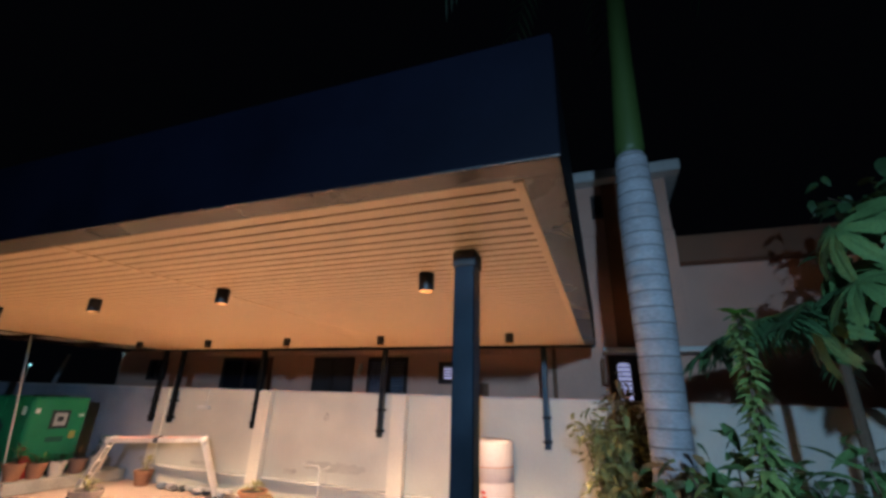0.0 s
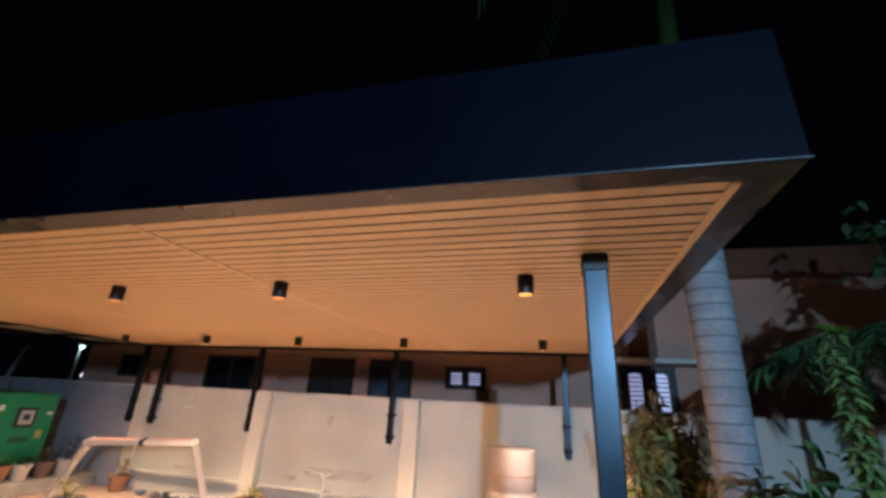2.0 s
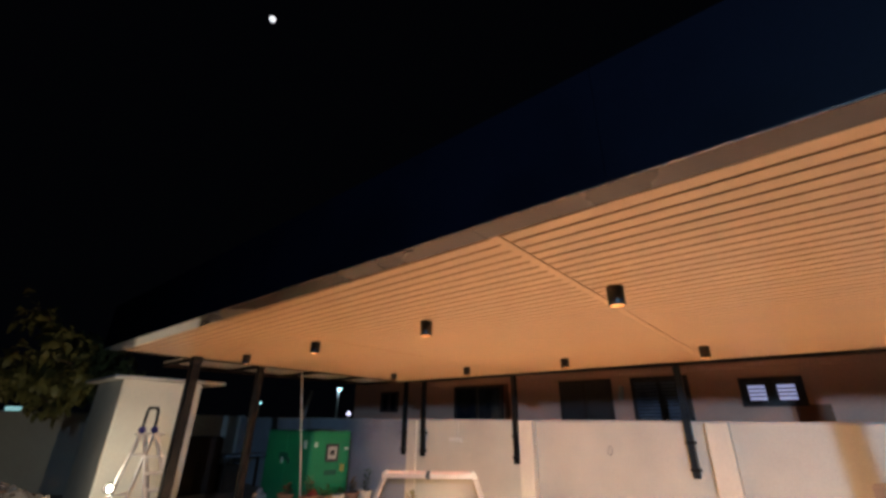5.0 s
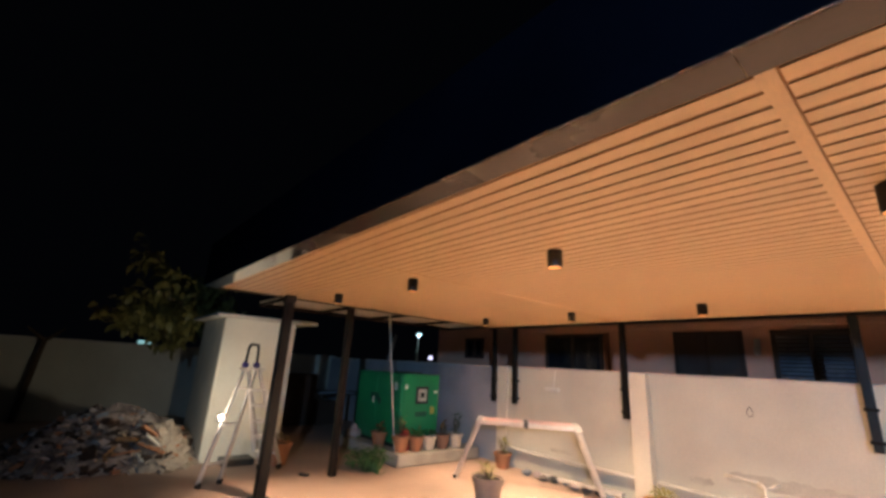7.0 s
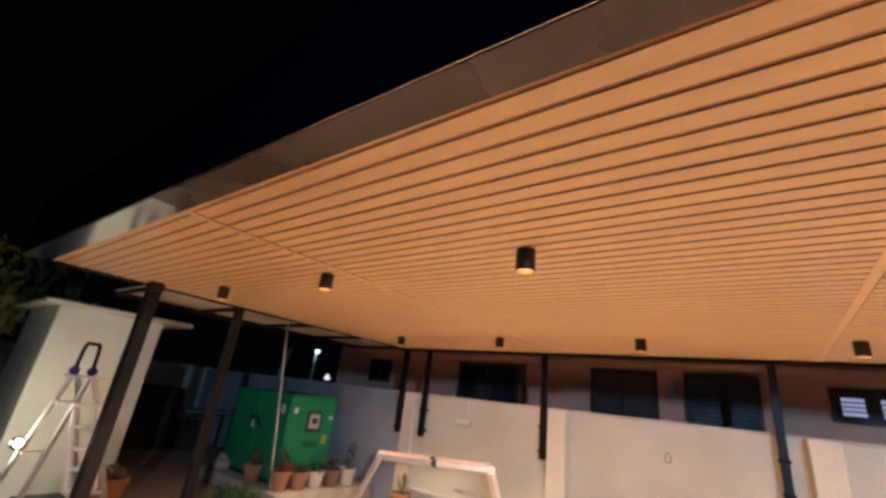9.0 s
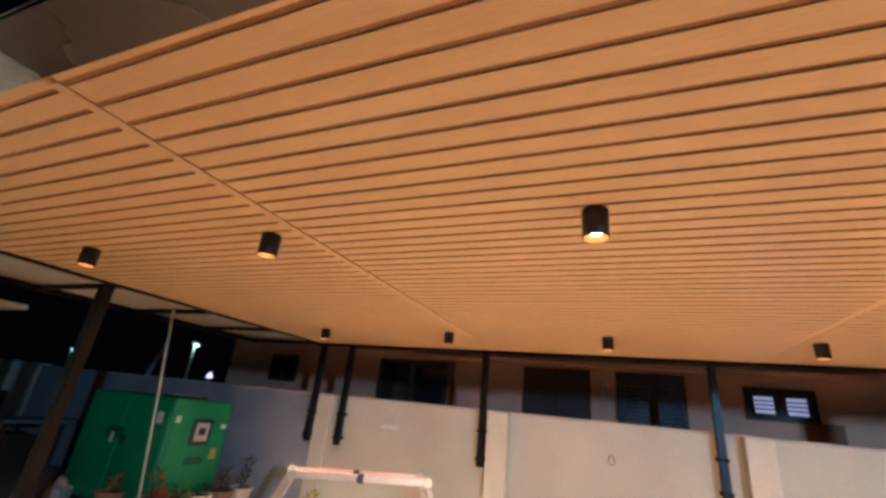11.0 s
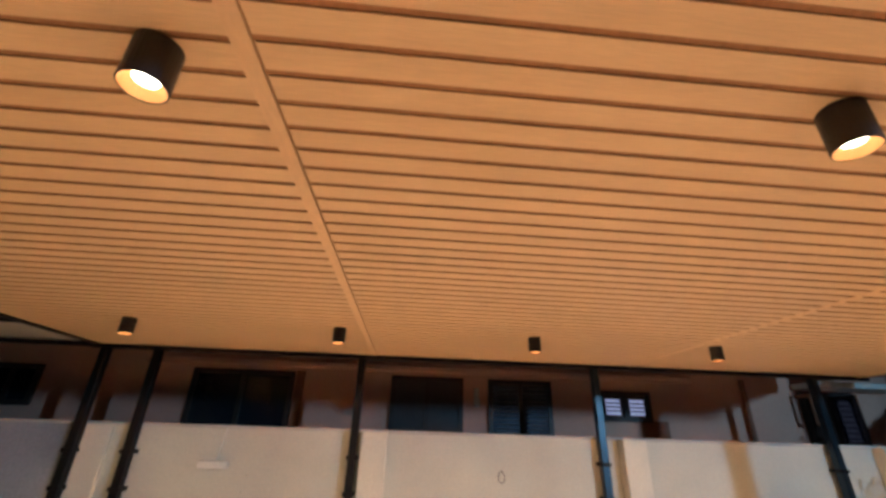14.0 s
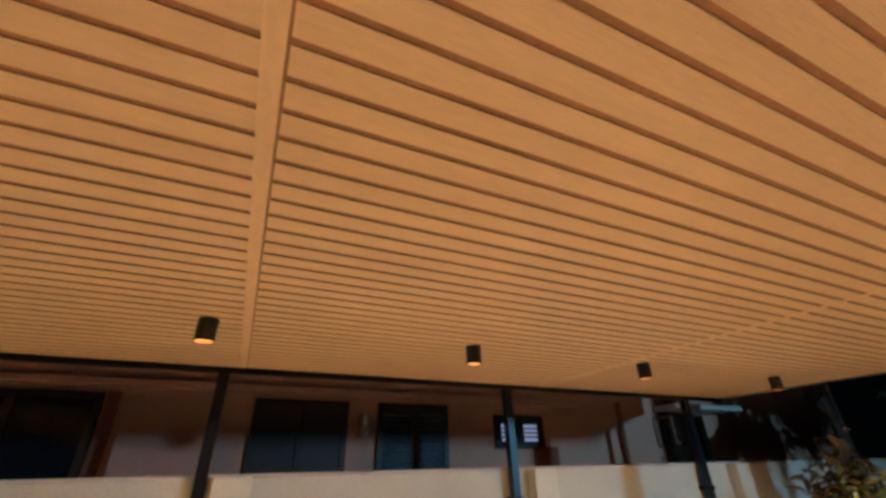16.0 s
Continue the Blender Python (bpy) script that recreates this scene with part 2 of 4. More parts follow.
RUBBLE = mat("broken_rubble", (0.27, 0.23, 0.21), 0.9, 0, 12, 0.3, 40, 0.6, stain=(0.06, 0.05, 0.055), each=0.3)

CEMENT = mat("blue_grey_cement", (0.40, 0.43, 0.48), 0.85, 0, 2.5, 0.1, 40, 0.25, stain=(0.28, 0.30, 0.34))
# soffit sheet with its bright grazing reflection put into a pale mirror colour
SOFFITGLINT = mat("soffit_sheet_bright_reflection", (0.62, 0.61, 0.60), 0.10, 1.0, 3, 0.1, 40, 0.05, stain=(0.40, 0.39, 0.38))
PATCH = mat("grey_plaster_patch", (0.55, 0.53, 0.46), 0.85, 0, 9, 0.12, 50, 0.3, stain=(0.44, 0.42, 0.37))

# ---------------------------------------------------------------- ground
bm = bmesh.new()
bmesh.ops.create_grid(bm, x_segments=2, y_segments=2, size=300)
tagged(part("ground", bm, EARTH), "dark bare earth stretching away round the paved yard", "ground", kind="structure").location.z = -0.03
tagged(part("floor", boxes((-16.4, 0.2, 0.9, 6.62, -0.20, 0.0), (-16.4, -8.6, -7.0, 0.899, -0.20, 0.0)), FLOOR), "pinkish cement yard floor, stained, under the lit canopy", "floor", kind="structure")

# ---------------------------------------------------------------- boundary walls
WY = 6.62            # near face of the back wall
WTOP = 1.755
old = tagged(part("wall_north_old", boxes((-16.5, -8.84, WY, WY + 0.16, -0.02, WTOP)), CEMENT), "bare blue-grey cement stretch of the boundary wall", "wall", kind="structure")
wall = tagged(part("wall_north", boxes((-8.839, 6.0, WY, WY + 0.16, -0.02, WTOP)), WALLPAINT), "cream painted boundary wall behind the canopy", "wall", kind="structure")
part("coping", boxes((-16.5, 6.0, WY - 0.015, WY + 0.175, WTOP, WTOP + 0.03), bevel=0.006), COPING, wall)
for px, deep in ((-8.70, 0.04), (-5.95, 0.14), (-3.17, 0.14), (-0.12, 0.14), (2.9, 0.14)):
    part("pilaster", boxes((px - 0.13, px + 0.13, WY - deep, WY - 0.001, 0.0, WTOP + 0.012), bevel=0.006), PILASTER, wall)
for a, b in ((-8.56, -6.07), (-5.79, -3.30), (-3.02, -0.26), (0.02, 2.76)):
    part("ledge", boxes((a, b, WY - 0.10, WY - 0.001, 0.30, 0.335), bevel=0.006), COPING, wall)


def patch(x0, x1, z0, z1, seed):
    """A thin smear of plaster with a ragged outline on the wall."""
    g = random.Random(seed)
    n = 18
    top = [(x0 + (x1 - x0) * i / n, z1 + g.uniform(-0.02, 0.02) - 0.04 * (2 * i / n - 1) ** 4) for i in range(n + 1)]
    low = [(x0 + (x1 - x0) * i / n, z0 + g.uniform(-0.02, 0.02) + 0.04 * (2 * i / n - 1) ** 4) for i in range(n + 1)]
    bm = bmesh.new()
    ring = [bm.verts.new((x, WY - 0.0035, z)) for x, z in low] + [bm.verts.new((x, WY - 0.0035, z)) for x, z in top[::-1]]
    face = bm.faces.new(ring)
    back = bmesh.ops.extrude_face_region(bm, geom=[face])["geom"]
    for v in back:
        if isinstance(v, bmesh.types.BMVert):
            v.co.y += 0.003
    part("plaster_patch", bm, PATCH, wall, "smear of grey plaster")


patch(-4.95, -3.75, 0.52, 0.66, 1)
patch(-5.40, -5.10, 0.42, 0.50, 2)
patch(-7.60, -7.10, 0.40, 0.47, 3)
west = tagged(part("wall_west", boxes((-16.68, -16.5, -9.0, WY + 0.16, -0.02, 1.80)), WALLPAINT), "long cream boundary wall beyond the rubble heap", "wall", kind="structure")
part("coping", boxes((-16.70, -16.48, -9.0, WY + 0.16, 1.80, 1.83), bevel=0.006), COPING, west)

# ---------------------------------------------------------------- canopy
X0, X1, Y0, Y1 = -8.93, -0.20, 1.30, 6.50
SEAMS = (-6.09, -3.09)
PITCH = 0.0983       # one board and its groove
SLANT = 0.0145       # the first joint runs slightly askew
bm = bmesh.new()
box(bm, X0, X1, Y0, Y1, CEIL + 0.0065, CEIL + 0.03)
for k, (a, b) in enumerate(((X0, SEAMS[0]), (SEAMS[0] + 0.0275, SEAMS[1]), (SEAMS[1] + 0.0275, X1))):
    y = 1.1845 + (0.012, 0.0, 0.001)[k]
    while y < Y1:
        s, e = max(Y0, y + 0.009), min(Y1, y + PITCH - 0.009)
        if e - s > 0.01:
            box(bm, a, b, s, e, CEIL, CEIL + 0.0062, 0.0015)
        y += PITCH
for v in bm.verts:
    if abs(v.co.x - SEAMS[0]) < 0.04:
        v.co.x += SLANT * (v.co.y - 2.0)
ceiling = tagged(part("ceiling", bm, BOARD), "ceiling of orange wood-look boards with narrow dark grooves", "ceiling", kind="structure")
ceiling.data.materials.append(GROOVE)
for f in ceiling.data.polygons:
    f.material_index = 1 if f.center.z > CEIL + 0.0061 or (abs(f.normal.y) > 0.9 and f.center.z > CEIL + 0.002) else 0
for sx in SEAMS:
    bm = boxes((sx - 0.029, sx + 0.0205, 1.37, Y1, CEIL - 0.0015, CEIL + 0.0055), bevel=0.0008)
    if sx == SEAMS[0]:
        for v in bm.verts:
            v.co.x += SLANT * (v.co.y - 2.0)
    tagged(part("trim", bm, SEAM), "flat wood-look cover strip across the ceiling boards", "trim", "ceiling cover strips", kind="structure")
tagged(part("trim", boxes((X1 - 0.045, X1 - 0.003, 1.41, Y1, CEIL - 0.007, CEIL - 0.001), bevel=0.002), SEAM), "pale wood-look edge strip closing the board ends", "trim", "ceiling cover strips", kind="structure")
canopy = thing("canopy", "flat steel canopy with navy fascia and glossy edge, lamps lit below", "canopy", at=(-4.5, 4.0, 0))


def put(ob, parent):
    ob.parent = parent
    ob.matrix_parent_inverse = parent.matrix_world.inverted()
    return ob


def cpart(name, bm, material, label=""):
    return put(part(name, bm, material, None, label), canopy)


FY, FX, FL = 1.280, -0.055, -9.02
scene.view_layers[0].update()


def skew(bm):
    """The front edge runs a little out of square with the boards."""
    for v in bm.verts:
        if v.co.y < 1.5:
            v.co.y += (0.017 if v.co.y < 1.34 else 0.0092) * (v.co.x + 0.2)
    return bm


# the leftmost piece is the same sheet in its bright reflection copy
for a, b in ((FL, -6.1), (-6.098, -3.13), (-3.128, FX)):
    cpart("soffit_strip", skew(boxes((a, b, FY, 1.400, 2.5375, 2.5395))), SOFFITGLINT if a < -7 else SOFFIT, "glossy dark grey sheet strip under the front edge")
cpart("soffit_strip", boxes((X1 - 0.002, FX, 1.402, 6.62, 2.5375, 2.5395)), SOFFIT, "glossy dark grey sheet strip under the side edge")
for a, b in ((FL, -7.5), (-7.498, -5.0), (-4.998, -2.5), (-2.498, FX)):
    cpart("fascia_panel", skew(boxes((a, b, FY - 0.006, FY + 0.006, 2.545, 3.10))), NAVY, "dark navy composite panel")
cpart("fascia_panel", boxes((FX - 0.006, FX + 0.006, FY + 0.010, 6.62, 2.545, 3.10)), NAVY, "dark navy composite panel")
cpart("edge_trim", skew(boxes((FL, FX + 0.008, FY - 0.012, FY - 0.0065, 2.5365, 2.5435), bevel=0.002)), TRIM, "bright metal drip edge")
cpart("roof_sheet", boxes((FL, FX - 0.01, FY + 0.015, 6.62, 3.00, 3.02)), SHEET)
cpart("rear_beam", boxes((FL, FX - 0.01, 6.505, 6.56, 2.50, 2.62), bevel=0.004), MATTSHADEBLACK, "black steel rear beam")
cpart("side_beam", boxes((X0 - 0.065, X0 - 0.005, FY + 0.02, 6.50, 2.525, 2.62), bevel=0.004), MATTSHADEBLACK)


def front_post(x, y, top, paint):
    p = cpart("post", boxes((x - 0.06, x + 0.06, y - 0.06, y + 0.06, 0.012, top), bevel=0.006), paint, "square black steel post")
    put(part("base_plate", boxes((x - 0.11, x + 0.11, y - 0.11, y + 0.11, 0.0, 0.012), bevel=0.003), paint), p)
    put(part("tape_wrap", boxes((x - 0.067, x + 0.067, y - 0.067, y + 0.067, top - 0.10, top - 0.012), bevel=0.004), TAPE, None, "black tape round the post head"), p)


front_post(-0.665, 2.17, CEIL, SHEENSTEEL)
# same steel as the right post, its shade put into the material
front_post(-8.72, 2.17, CEIL, MATTSHADEBLACK)
for x in (-8.865, -8.33, -6.16, -3.51, -0.81):
    # right-hand posts take the blue sheen copy, the others the shaded one
    p = cpart("wall_post", boxes((x - 0.04, x + 0.04, WY - 0.125, WY - 0.045, 1.105, 2.50), bevel=0.005), SHEENSTEEL if x > -4 else MATTSHADEBLACK, "black steel post bolted to the wall")
    for z in (1.20, 1.52):
        put(part("clamp", boxes((x - 0.055, x + 0.055, WY - 0.135, WY - 0.001, z - 0.018, z + 0.018), bevel=0.003), MATTSHADEBLACK), p)

# side lean-to roof, seen past the canopy's end
shed = thing("lean_to_roof", "pale sheet lean-to roof on dark steel tubes beside the canopy", "roof", at=(-9.9, 4.5, 0))
scene.view_layers[0].update()
put(part("roof_sheet", boxes((-10.75, -9.03, 2.35, 6.95, 2.625, 2.635)), SHEET, None, "pale corrugated sheet"), shed)
for y in (2.40, 3.52, 4.65, 5.78, 6.90):
    put(part("purlin", boxes((-10.75, -9.03, y - 0.02, y + 0.02, 2.57, 2.62), bevel=0.003), MATTSHADEBLACK), shed)
for x in (-10.73, -9.10):
    put(part("rail", boxes((x - 0.025, x + 0.025, 2.35, 6.95, 2.555, 2.615), bevel=0.003), MATTSHADEBLACK), shed)
put(part("post", boxes((-9.34, -9.24, 3.37, 3.47, 0.0, 2.555), bevel=0.005), MATTSHADEBLACK, None, "dark steel post"), shed)
for k in range(14):
    y = 2.45 + 0.3 * k
    bm = bmesh.new()
    bar(bm, (-9.09, y, 2.58), (-8.97, y + 0.15, 2.58), 0.014, 0.02)
    bar(bm, (-8.97, y + 0.15, 2.58), (-9.09, y + 0.30, 2.58), 0.014, 0.02)
    put(part("lattice", bm, MATTSHADEBLACK), shed)
bm = bmesh.new()
rod(bm, (-9.85, 4.56, 2.62), (-9.52, 4.70, 0.22), 0.015, seg=10)
tagged(part("plastic_pipe", bm, PVC, smooth=True), "thin white plastic pipe leaning from the plinth to the roof", "pipe")

# ---------------------------------------------------------------- downlights
lampthing = thing("ceiling_downlight", "black cylinder downlight with gold reflector, lit, under the ceiling", "lamp", "canopy downlights", at=(*LAMPS[0], CEIL))
part("can", lathe(bmesh.new(), [(0.050, 0.0), (0.052, -0.002), (0.052, -0.122), (0.050, -0.124), (0.0490, -0.124), (0.0485, -0.122), (0.0485, -0.045), (0.01, -0.045)], 28), CAN, lampthing)
part("reflector", lathe(bmesh.new(), [(0.0482, -0.1232), (0.0465, -0.121), (0.043, -0.113), (0.036, -0.103), (0.029, -0.097), (0.026, -0.096)], 28, caps=False), GOLD, lampthing, "gold cone reflector", smooth=True)
part("led", lathe(bmesh.new(), [(0.0005, -0.1030), (0.020, -0.1020), (0.0275, -0.0985), (0.026, -0.0965), (0.0005, -0.096)], 20), LED, lampthing, "glowing warm disc")
for lx, ly in LAMPS[1:]:
    copy_thing(lampthing, pose(lx, ly, CEIL))

# ---------------------------------------------------------------- house behind the wall
HY = 7.75
HX = -12.15         # left end of the house
house = thing("house", "pale two-level house with brown trim behind the boundary wall", "house", at=(-3, HY, 0))
scene.view_layers[0].update()


def hpart(name, bm, material, label=""):
    return put(part(name, bm, material, None, label), house)


hpart("wall", boxes((HX, 1.42, HY, HY + 5.0, -0.02, 4.7)), HOUSE, "pale plastered wall")
hpart("upper_wall", boxes((-0.55, 1.40, HY - 0.004, HY + 3.0, 4.705, 5.74)), HOUSE)
hpart("roof_slab", boxes((-0.80, 1.64, HY - 0.30, HY + 3.2, 5.74, 5.95), bevel=0.02), COPING, "overhanging flat roof slab")
hpart("side_wing", boxes((1.43, 6.5, HY + 0.35, HY + 5.0, -0.02, 4.55)), HOUSE)
hpart("wing_fascia", boxes((1.43, 6.7, HY + 0.10, HY + 5.2, 4.10, 4.60), bevel=0.02), BROWN, "brown roof edge")
hpart("brown_strip", boxes((0.28, 0.73, HY - 0.06, HY - 0.005, 2.62, 5.73)), BROWN, "brown painted pier")
hpart("brown_strip", boxes((-7.14, -7.03, HY - 0.03, HY - 0.001, 0.0, 2.5)), BROWN)
# front post's shadow from the garden lamp, painted as a brown strip
hpart("brown_strip", boxes((-2.36, -1.98, HY - 0.03, HY - 0.001, 0.0, 2.02)), BROWN)
hpart("band", boxes((-9.1, -1.55, HY - 0.09, HY - 0.001, 2.545, 2.63), bevel=0.012), HOUSE, "raised plaster band over the windows")
hpart("sunshade", boxes((0.05, 1.62, HY - 0.45, HY - 0.001, 2.52, 2.60), bevel=0.01), COPING)
b = bmesh.new()
rod(b, (-0.78, HY - 0.07, 0.0), (-0.78, HY - 0.07, 2.62), 0.035)
hpart("drain_pipe", b, BROWN, "brown drain pipe")
b = bmesh.new()
pipe(b, [(0.02, HY - 0.05, 2.42), (0.02, HY - 0.30, 2.42), (0.02, HY - 0.30, 2.05), (0.10, HY - 0.30, 2.05)], 0.025)
hpart("bent_pipe", b, BROWN)


def window(x0, x1, z0, z1, kind):
    w = hpart("window", boxes((x0, x0 + 0.06, HY - 0.05, HY - 0.001, z0, z1), (x1 - 0.06, x1, HY - 0.05, HY - 0.001, z0, z1), (x0 + 0.06, x1 - 0.06, HY - 0.05, HY - 0.001, z1 - 0.06, z1), (x0 + 0.06, x1 - 0.06, HY - 0.05, HY - 0.001, z0, z0 + 0.06), ((x0 + x1) / 2 - 0.03, (x0 + x1) / 2 + 0.03, HY - 0.048, HY - 0.001, z0 + 0.06, z1 - 0.06)), DARKWOOD)
    mid = (x0 + x1) / 2
    for a, b in ((x0 + 0.06, mid - 0.03), (mid + 0.03, x1 - 0.06)):
        if kind == "dark":
            put(part("pane", boxes((a, b, HY - 0.02, HY - 0.012, z0 + 0.06, z1 - 0.06)), GLASSDARK), w)
        elif kind == "shutter":
            put(part("shutter", boxes((a, b, HY - 0.03, HY - 0.012, z0 + 0.06, z1 - 0.06)), SHUTTER), w)
        elif kind == "louvre":
            put(part("pane", boxes((a, b, HY - 0.010, HY - 0.004, z0 + 0.06, z1 - 0.06)), SHUTTER), w)
            z = z0 + 0.09
            while z < z1 - 0.08:
                bm = bmesh.new()
                box(bm, a, b, -0.03, 0.03, -0.003, 0.003, 0, pose(0, HY - 0.035, z, 35))
                put(part("slat", bm, LOUVRE), w)
                z += 0.055
        else:
            wide, c = (b - a) * (0.30 if z1 - z0 > 0.5 else 0.36), (a + b) / 2
            put(part("shutter", boxes((a, b, HY - 0.025, HY - 0.012, z0 + 0.06, z1 - 0.06)), SHUTTER), w)
            top, low = z1 - 0.11, z0 + 0.085
            arch = wide * (0.5 if z1 - z0 > 0.5 else 0.02)
            bm = bmesh.new()
            ring = [(c - wide, low), (c + wide, low)] + [(c + wide * math.cos(i * math.pi / 8), top - arch + arch * math.sin(i * math.pi / 8)) for i in range(9)]
            lo = [bm.verts.new((x, HY - 0.030, z)) for x, z in ring]
            hi = [bm.verts.new((x, HY - 0.026, z)) for x, z in ring]
            bm.faces.new(lo)
            bm.faces.new(hi[::-1])
            for i in range(len(ring)):
                bm.faces.new((lo[i], hi[i], hi[(i + 1) % len(ring)], lo[(i + 1) % len(ring)]))
            put(part("lit_pane", bm, LITPANE, None, "pane lit from inside behind louvres"), w)
            n = max(4, round((top - low) / 0.075))
            for k in range(1, n):
                z = low + (top - low) * k / n
                put(part("louvre", boxes((c - wide, c + wide, HY - 0.046, HY - 0.032, z - 0.008, z + 0.008)), DARKWOOD), w)


window(-11.0, -10.35, 1.95, 2.45, "dark")
window(-8.47, -7.16, 1.30, 2.49, "dark")
window(-5.86, -4.87, 1.30, 2.49, "shutter")
window(-4.52, -3.63, 1.30, 2.49, "louvre")
window(-2.955, -2.20, 2.00, 2.40, "lit")
window(0.11, 0.96, 1.72, 2.50, "lit")
window(0.08, 0.50, 5.05, 5.52, "dark")
# leaves added only to screen the glowing panes from the left
for hx in (0.125, 0.555):
    leaf = hpart("casement_leaf", boxes((hx, hx + 0.03, HY - 0.43, HY - 0.052, 1.78, 1.83), (hx, hx + 0.03, HY - 0.43, HY - 0.052, 2.39, 2.44), (hx, hx + 0.03, HY - 0.43, HY - 0.38, 1.8305, 2.3895), (hx, hx + 0.03, HY - 0.10, HY - 0.052, 1.8305, 2.3895)), DARKWOOD, "added open window leaf hiding the lit pane from the left")
    put(part("pane", boxes((hx + 0.010, hx + 0.018, HY - 0.38, HY - 0.10, 1.83, 2.39)), GLASSDARK), leaf)
bm = boxes((-4.72, -4.66, HY - 0.09, HY - 0.001, 2.22, 2.36), bevel=0.01)
lathe(bm, [(0.02, 0.0), (0.045, 0.02), (0.045, 0.10), (0.02, 0.13)], 14, pose(-4.69, HY - 0.10, 2.12))
tagged(part("wall_lamp", bm, COPING), "small unlit wall lamp on the house", "lamp")

# ---------------------------------------------------------------- things on the wall
bm = boxes((-7.66, -7.38, WY - 0.07, WY - 0.001, 1.385, 1.455), bevel=0.008)
tagged(part("wall_light_box", bm, WHITETAG), "small white batten lamp on the cream wall, off", "lamp")
put(part("cable", bar(bmesh.new(), (-7.51, WY - 0.007, 1.452), (-7.465, WY - 0.007, 1.752), 0.016, 0.011), WHITETAG), bpy.data.objects["wall_light_box"])
bm = bmesh.new()
ring = [(-4.61 + 0.026 * math.sin(k * math.pi / 7) * (1.25 - 0.4 * math.cos(k * math.pi / 7)), WY - 0.012 - 0.018 * (1 - math.cos(k * math.pi / 7)) / 2, 1.375 + 0.055 * math.cos(k * math.pi / 7)) for k in range(15)]
pipe(bm, ring, 0.004, 8)
tagged(part("wire_loop", bm, DARKPANEL), "loose dark wire loop hanging on the cream wall", "wire")
for x, z in ((-7.20, 1.33), (-7.22, 1.18), (-5.35, 0.50)):
    tagged(part("wall_plug", lathe(bmesh.new(), [(0.014, 0), (0.012, 0.012), (0.005, 0.014)], 12, pose(x, WY - 0.001, z, 90)), PATCH), "small grey anchor plug on the wall", "fitting", "wall fittings")
bm = bmesh.new()
pipe(bm, [(-4.52, WY - 0.16, 0.0), (-4.52, WY - 0.16, 0.55), (-4.60, WY - 0.12, 0.60), (-4.95, WY - 0.05, 0.60)], 0.016)
pipe(bm, [(-4.52, WY - 0.16, 0.55), (-4.40, WY - 0.05, 0.60)], 0.016)
tagged(part("water_pipe", bm, PVC, smooth=True), "pale water pipe rising from the floor by the wall", "pipe")

# ---------------------------------------------------------------- wrapped white drum
drum = thing("wrapped_drum", "tall white paper-wrapped drum with red print by the wall", "drum", at=(-1.57, 6.17, 0))
part("body", lathe(bmesh.new(), [(0.325, 0.0), (0.333, 0.02), (0.333, 0.70), (0.326, 0.715), (0.334, 0.73), (0.333, 1.19), (0.315, 1.215), (0.05, 1.225)], 36), PAPER, drum, smooth=True)
part("band", lathe(bmesh.new(), [(0.3335, 0.896), (0.3365, 0.898), (0.3365, 0.906), (0.3335, 0.908)], 36, caps=False), TERRA, drum, "thin red printed line")
for k in range(4):
    part("print_bar", boxes((-0.02 + 0.012 * (k % 2), 0.03 + 0.015 * (k % 3), -0.338, -0.331, 0.60 - 0.055 * k, 0.63 - 0.055 * k)), REDTAG, drum, "red printed mark")

# ---------------------------------------------------------------- generator on its plinth
tagged(part("plinth", boxes((-11.8, -9.26, 4.62, 6.58, 0.0, 0.20), bevel=0.015), CONCRETE), "low concrete plinth under the green generator", "plinth", kind="structure")
gen = thing("generator", "green enamelled generator cabinet standing on the plinth", "generator", at=(-10.52, 5.34, 0.20), turn=0)
part("body", boxes((-0.83, 0.83, -0.46, 0.46, 0.06, 1.33), bevel=0.015), GREEN, gen)
part("skid", boxes((-0.80, 0.80, -0.42, 0.42, 0.0, 0.06)), DARKPANEL, gen)
for a, b in ((-0.80, -0.02), (0.02, 0.80)):
    d = part("door", boxes((a, b, -0.472, -0.461, 0.12, 1.28), bevel=0.004), GREEN, gen)
    hx = b - 0.10 if a < -0.1 else a + 0.10
    part("handle", boxes((hx - 0.03, hx + 0.03, -0.49, -0.473, 0.72, 0.84), bevel=0.005), GREYPANEL if a < -0.1 else DARKPANEL, d)
part("end_door", boxes((0.831, 0.842, -0.42, 0.42, 0.12, 1.28), bevel=0.004), GREEN, gen)
pan = part("control_panel", boxes((0.843, 0.855, -0.13, 0.17, 0.78, 1.10), bevel=0.004), DARKPANEL, gen, "dark control panel window")
part("screen", boxes((0.856, 0.860, -0.08, 0.12, 0.83, 1.05)), GREYPANEL, pan)
part("dial", boxes((0.861, 0.866, -0.03, 0.07, 0.90, 0.99)), DARKPANEL, pan)
part("tag", boxes((0.843, 0.847, 0.32, 0.41, 0.98, 1.03)), WHITETAG, gen)
part("tag", boxes((0.843, 0.847, 0.24, 0.34, 0.60, 0.73)), YELLOWTAG, gen, "yellow warning sticker")
part("mark", boxes((0.843, 0.847, -0.12, 0.16, 0.55, 0.64)), DEEPGREEN, gen)
part("mark", boxes((-0.25, 0.08, -0.478, -0.473, 0.78, 0.92)), DEEPGREEN, gen)
part("tag", boxes((0.60, 0.70, -0.478, -0.473, 1.02, 1.16)), WHITETAG, gen)
part("tag", boxes((0.843, 0.847, -0.40, -0.33, 1.05, 1.13)), WHITETAG, gen)
part("vent", boxes((0.20, 0.60, -0.20, 0.20, 1.331, 1.36), bevel=0.01), DARKPANEL, gen)


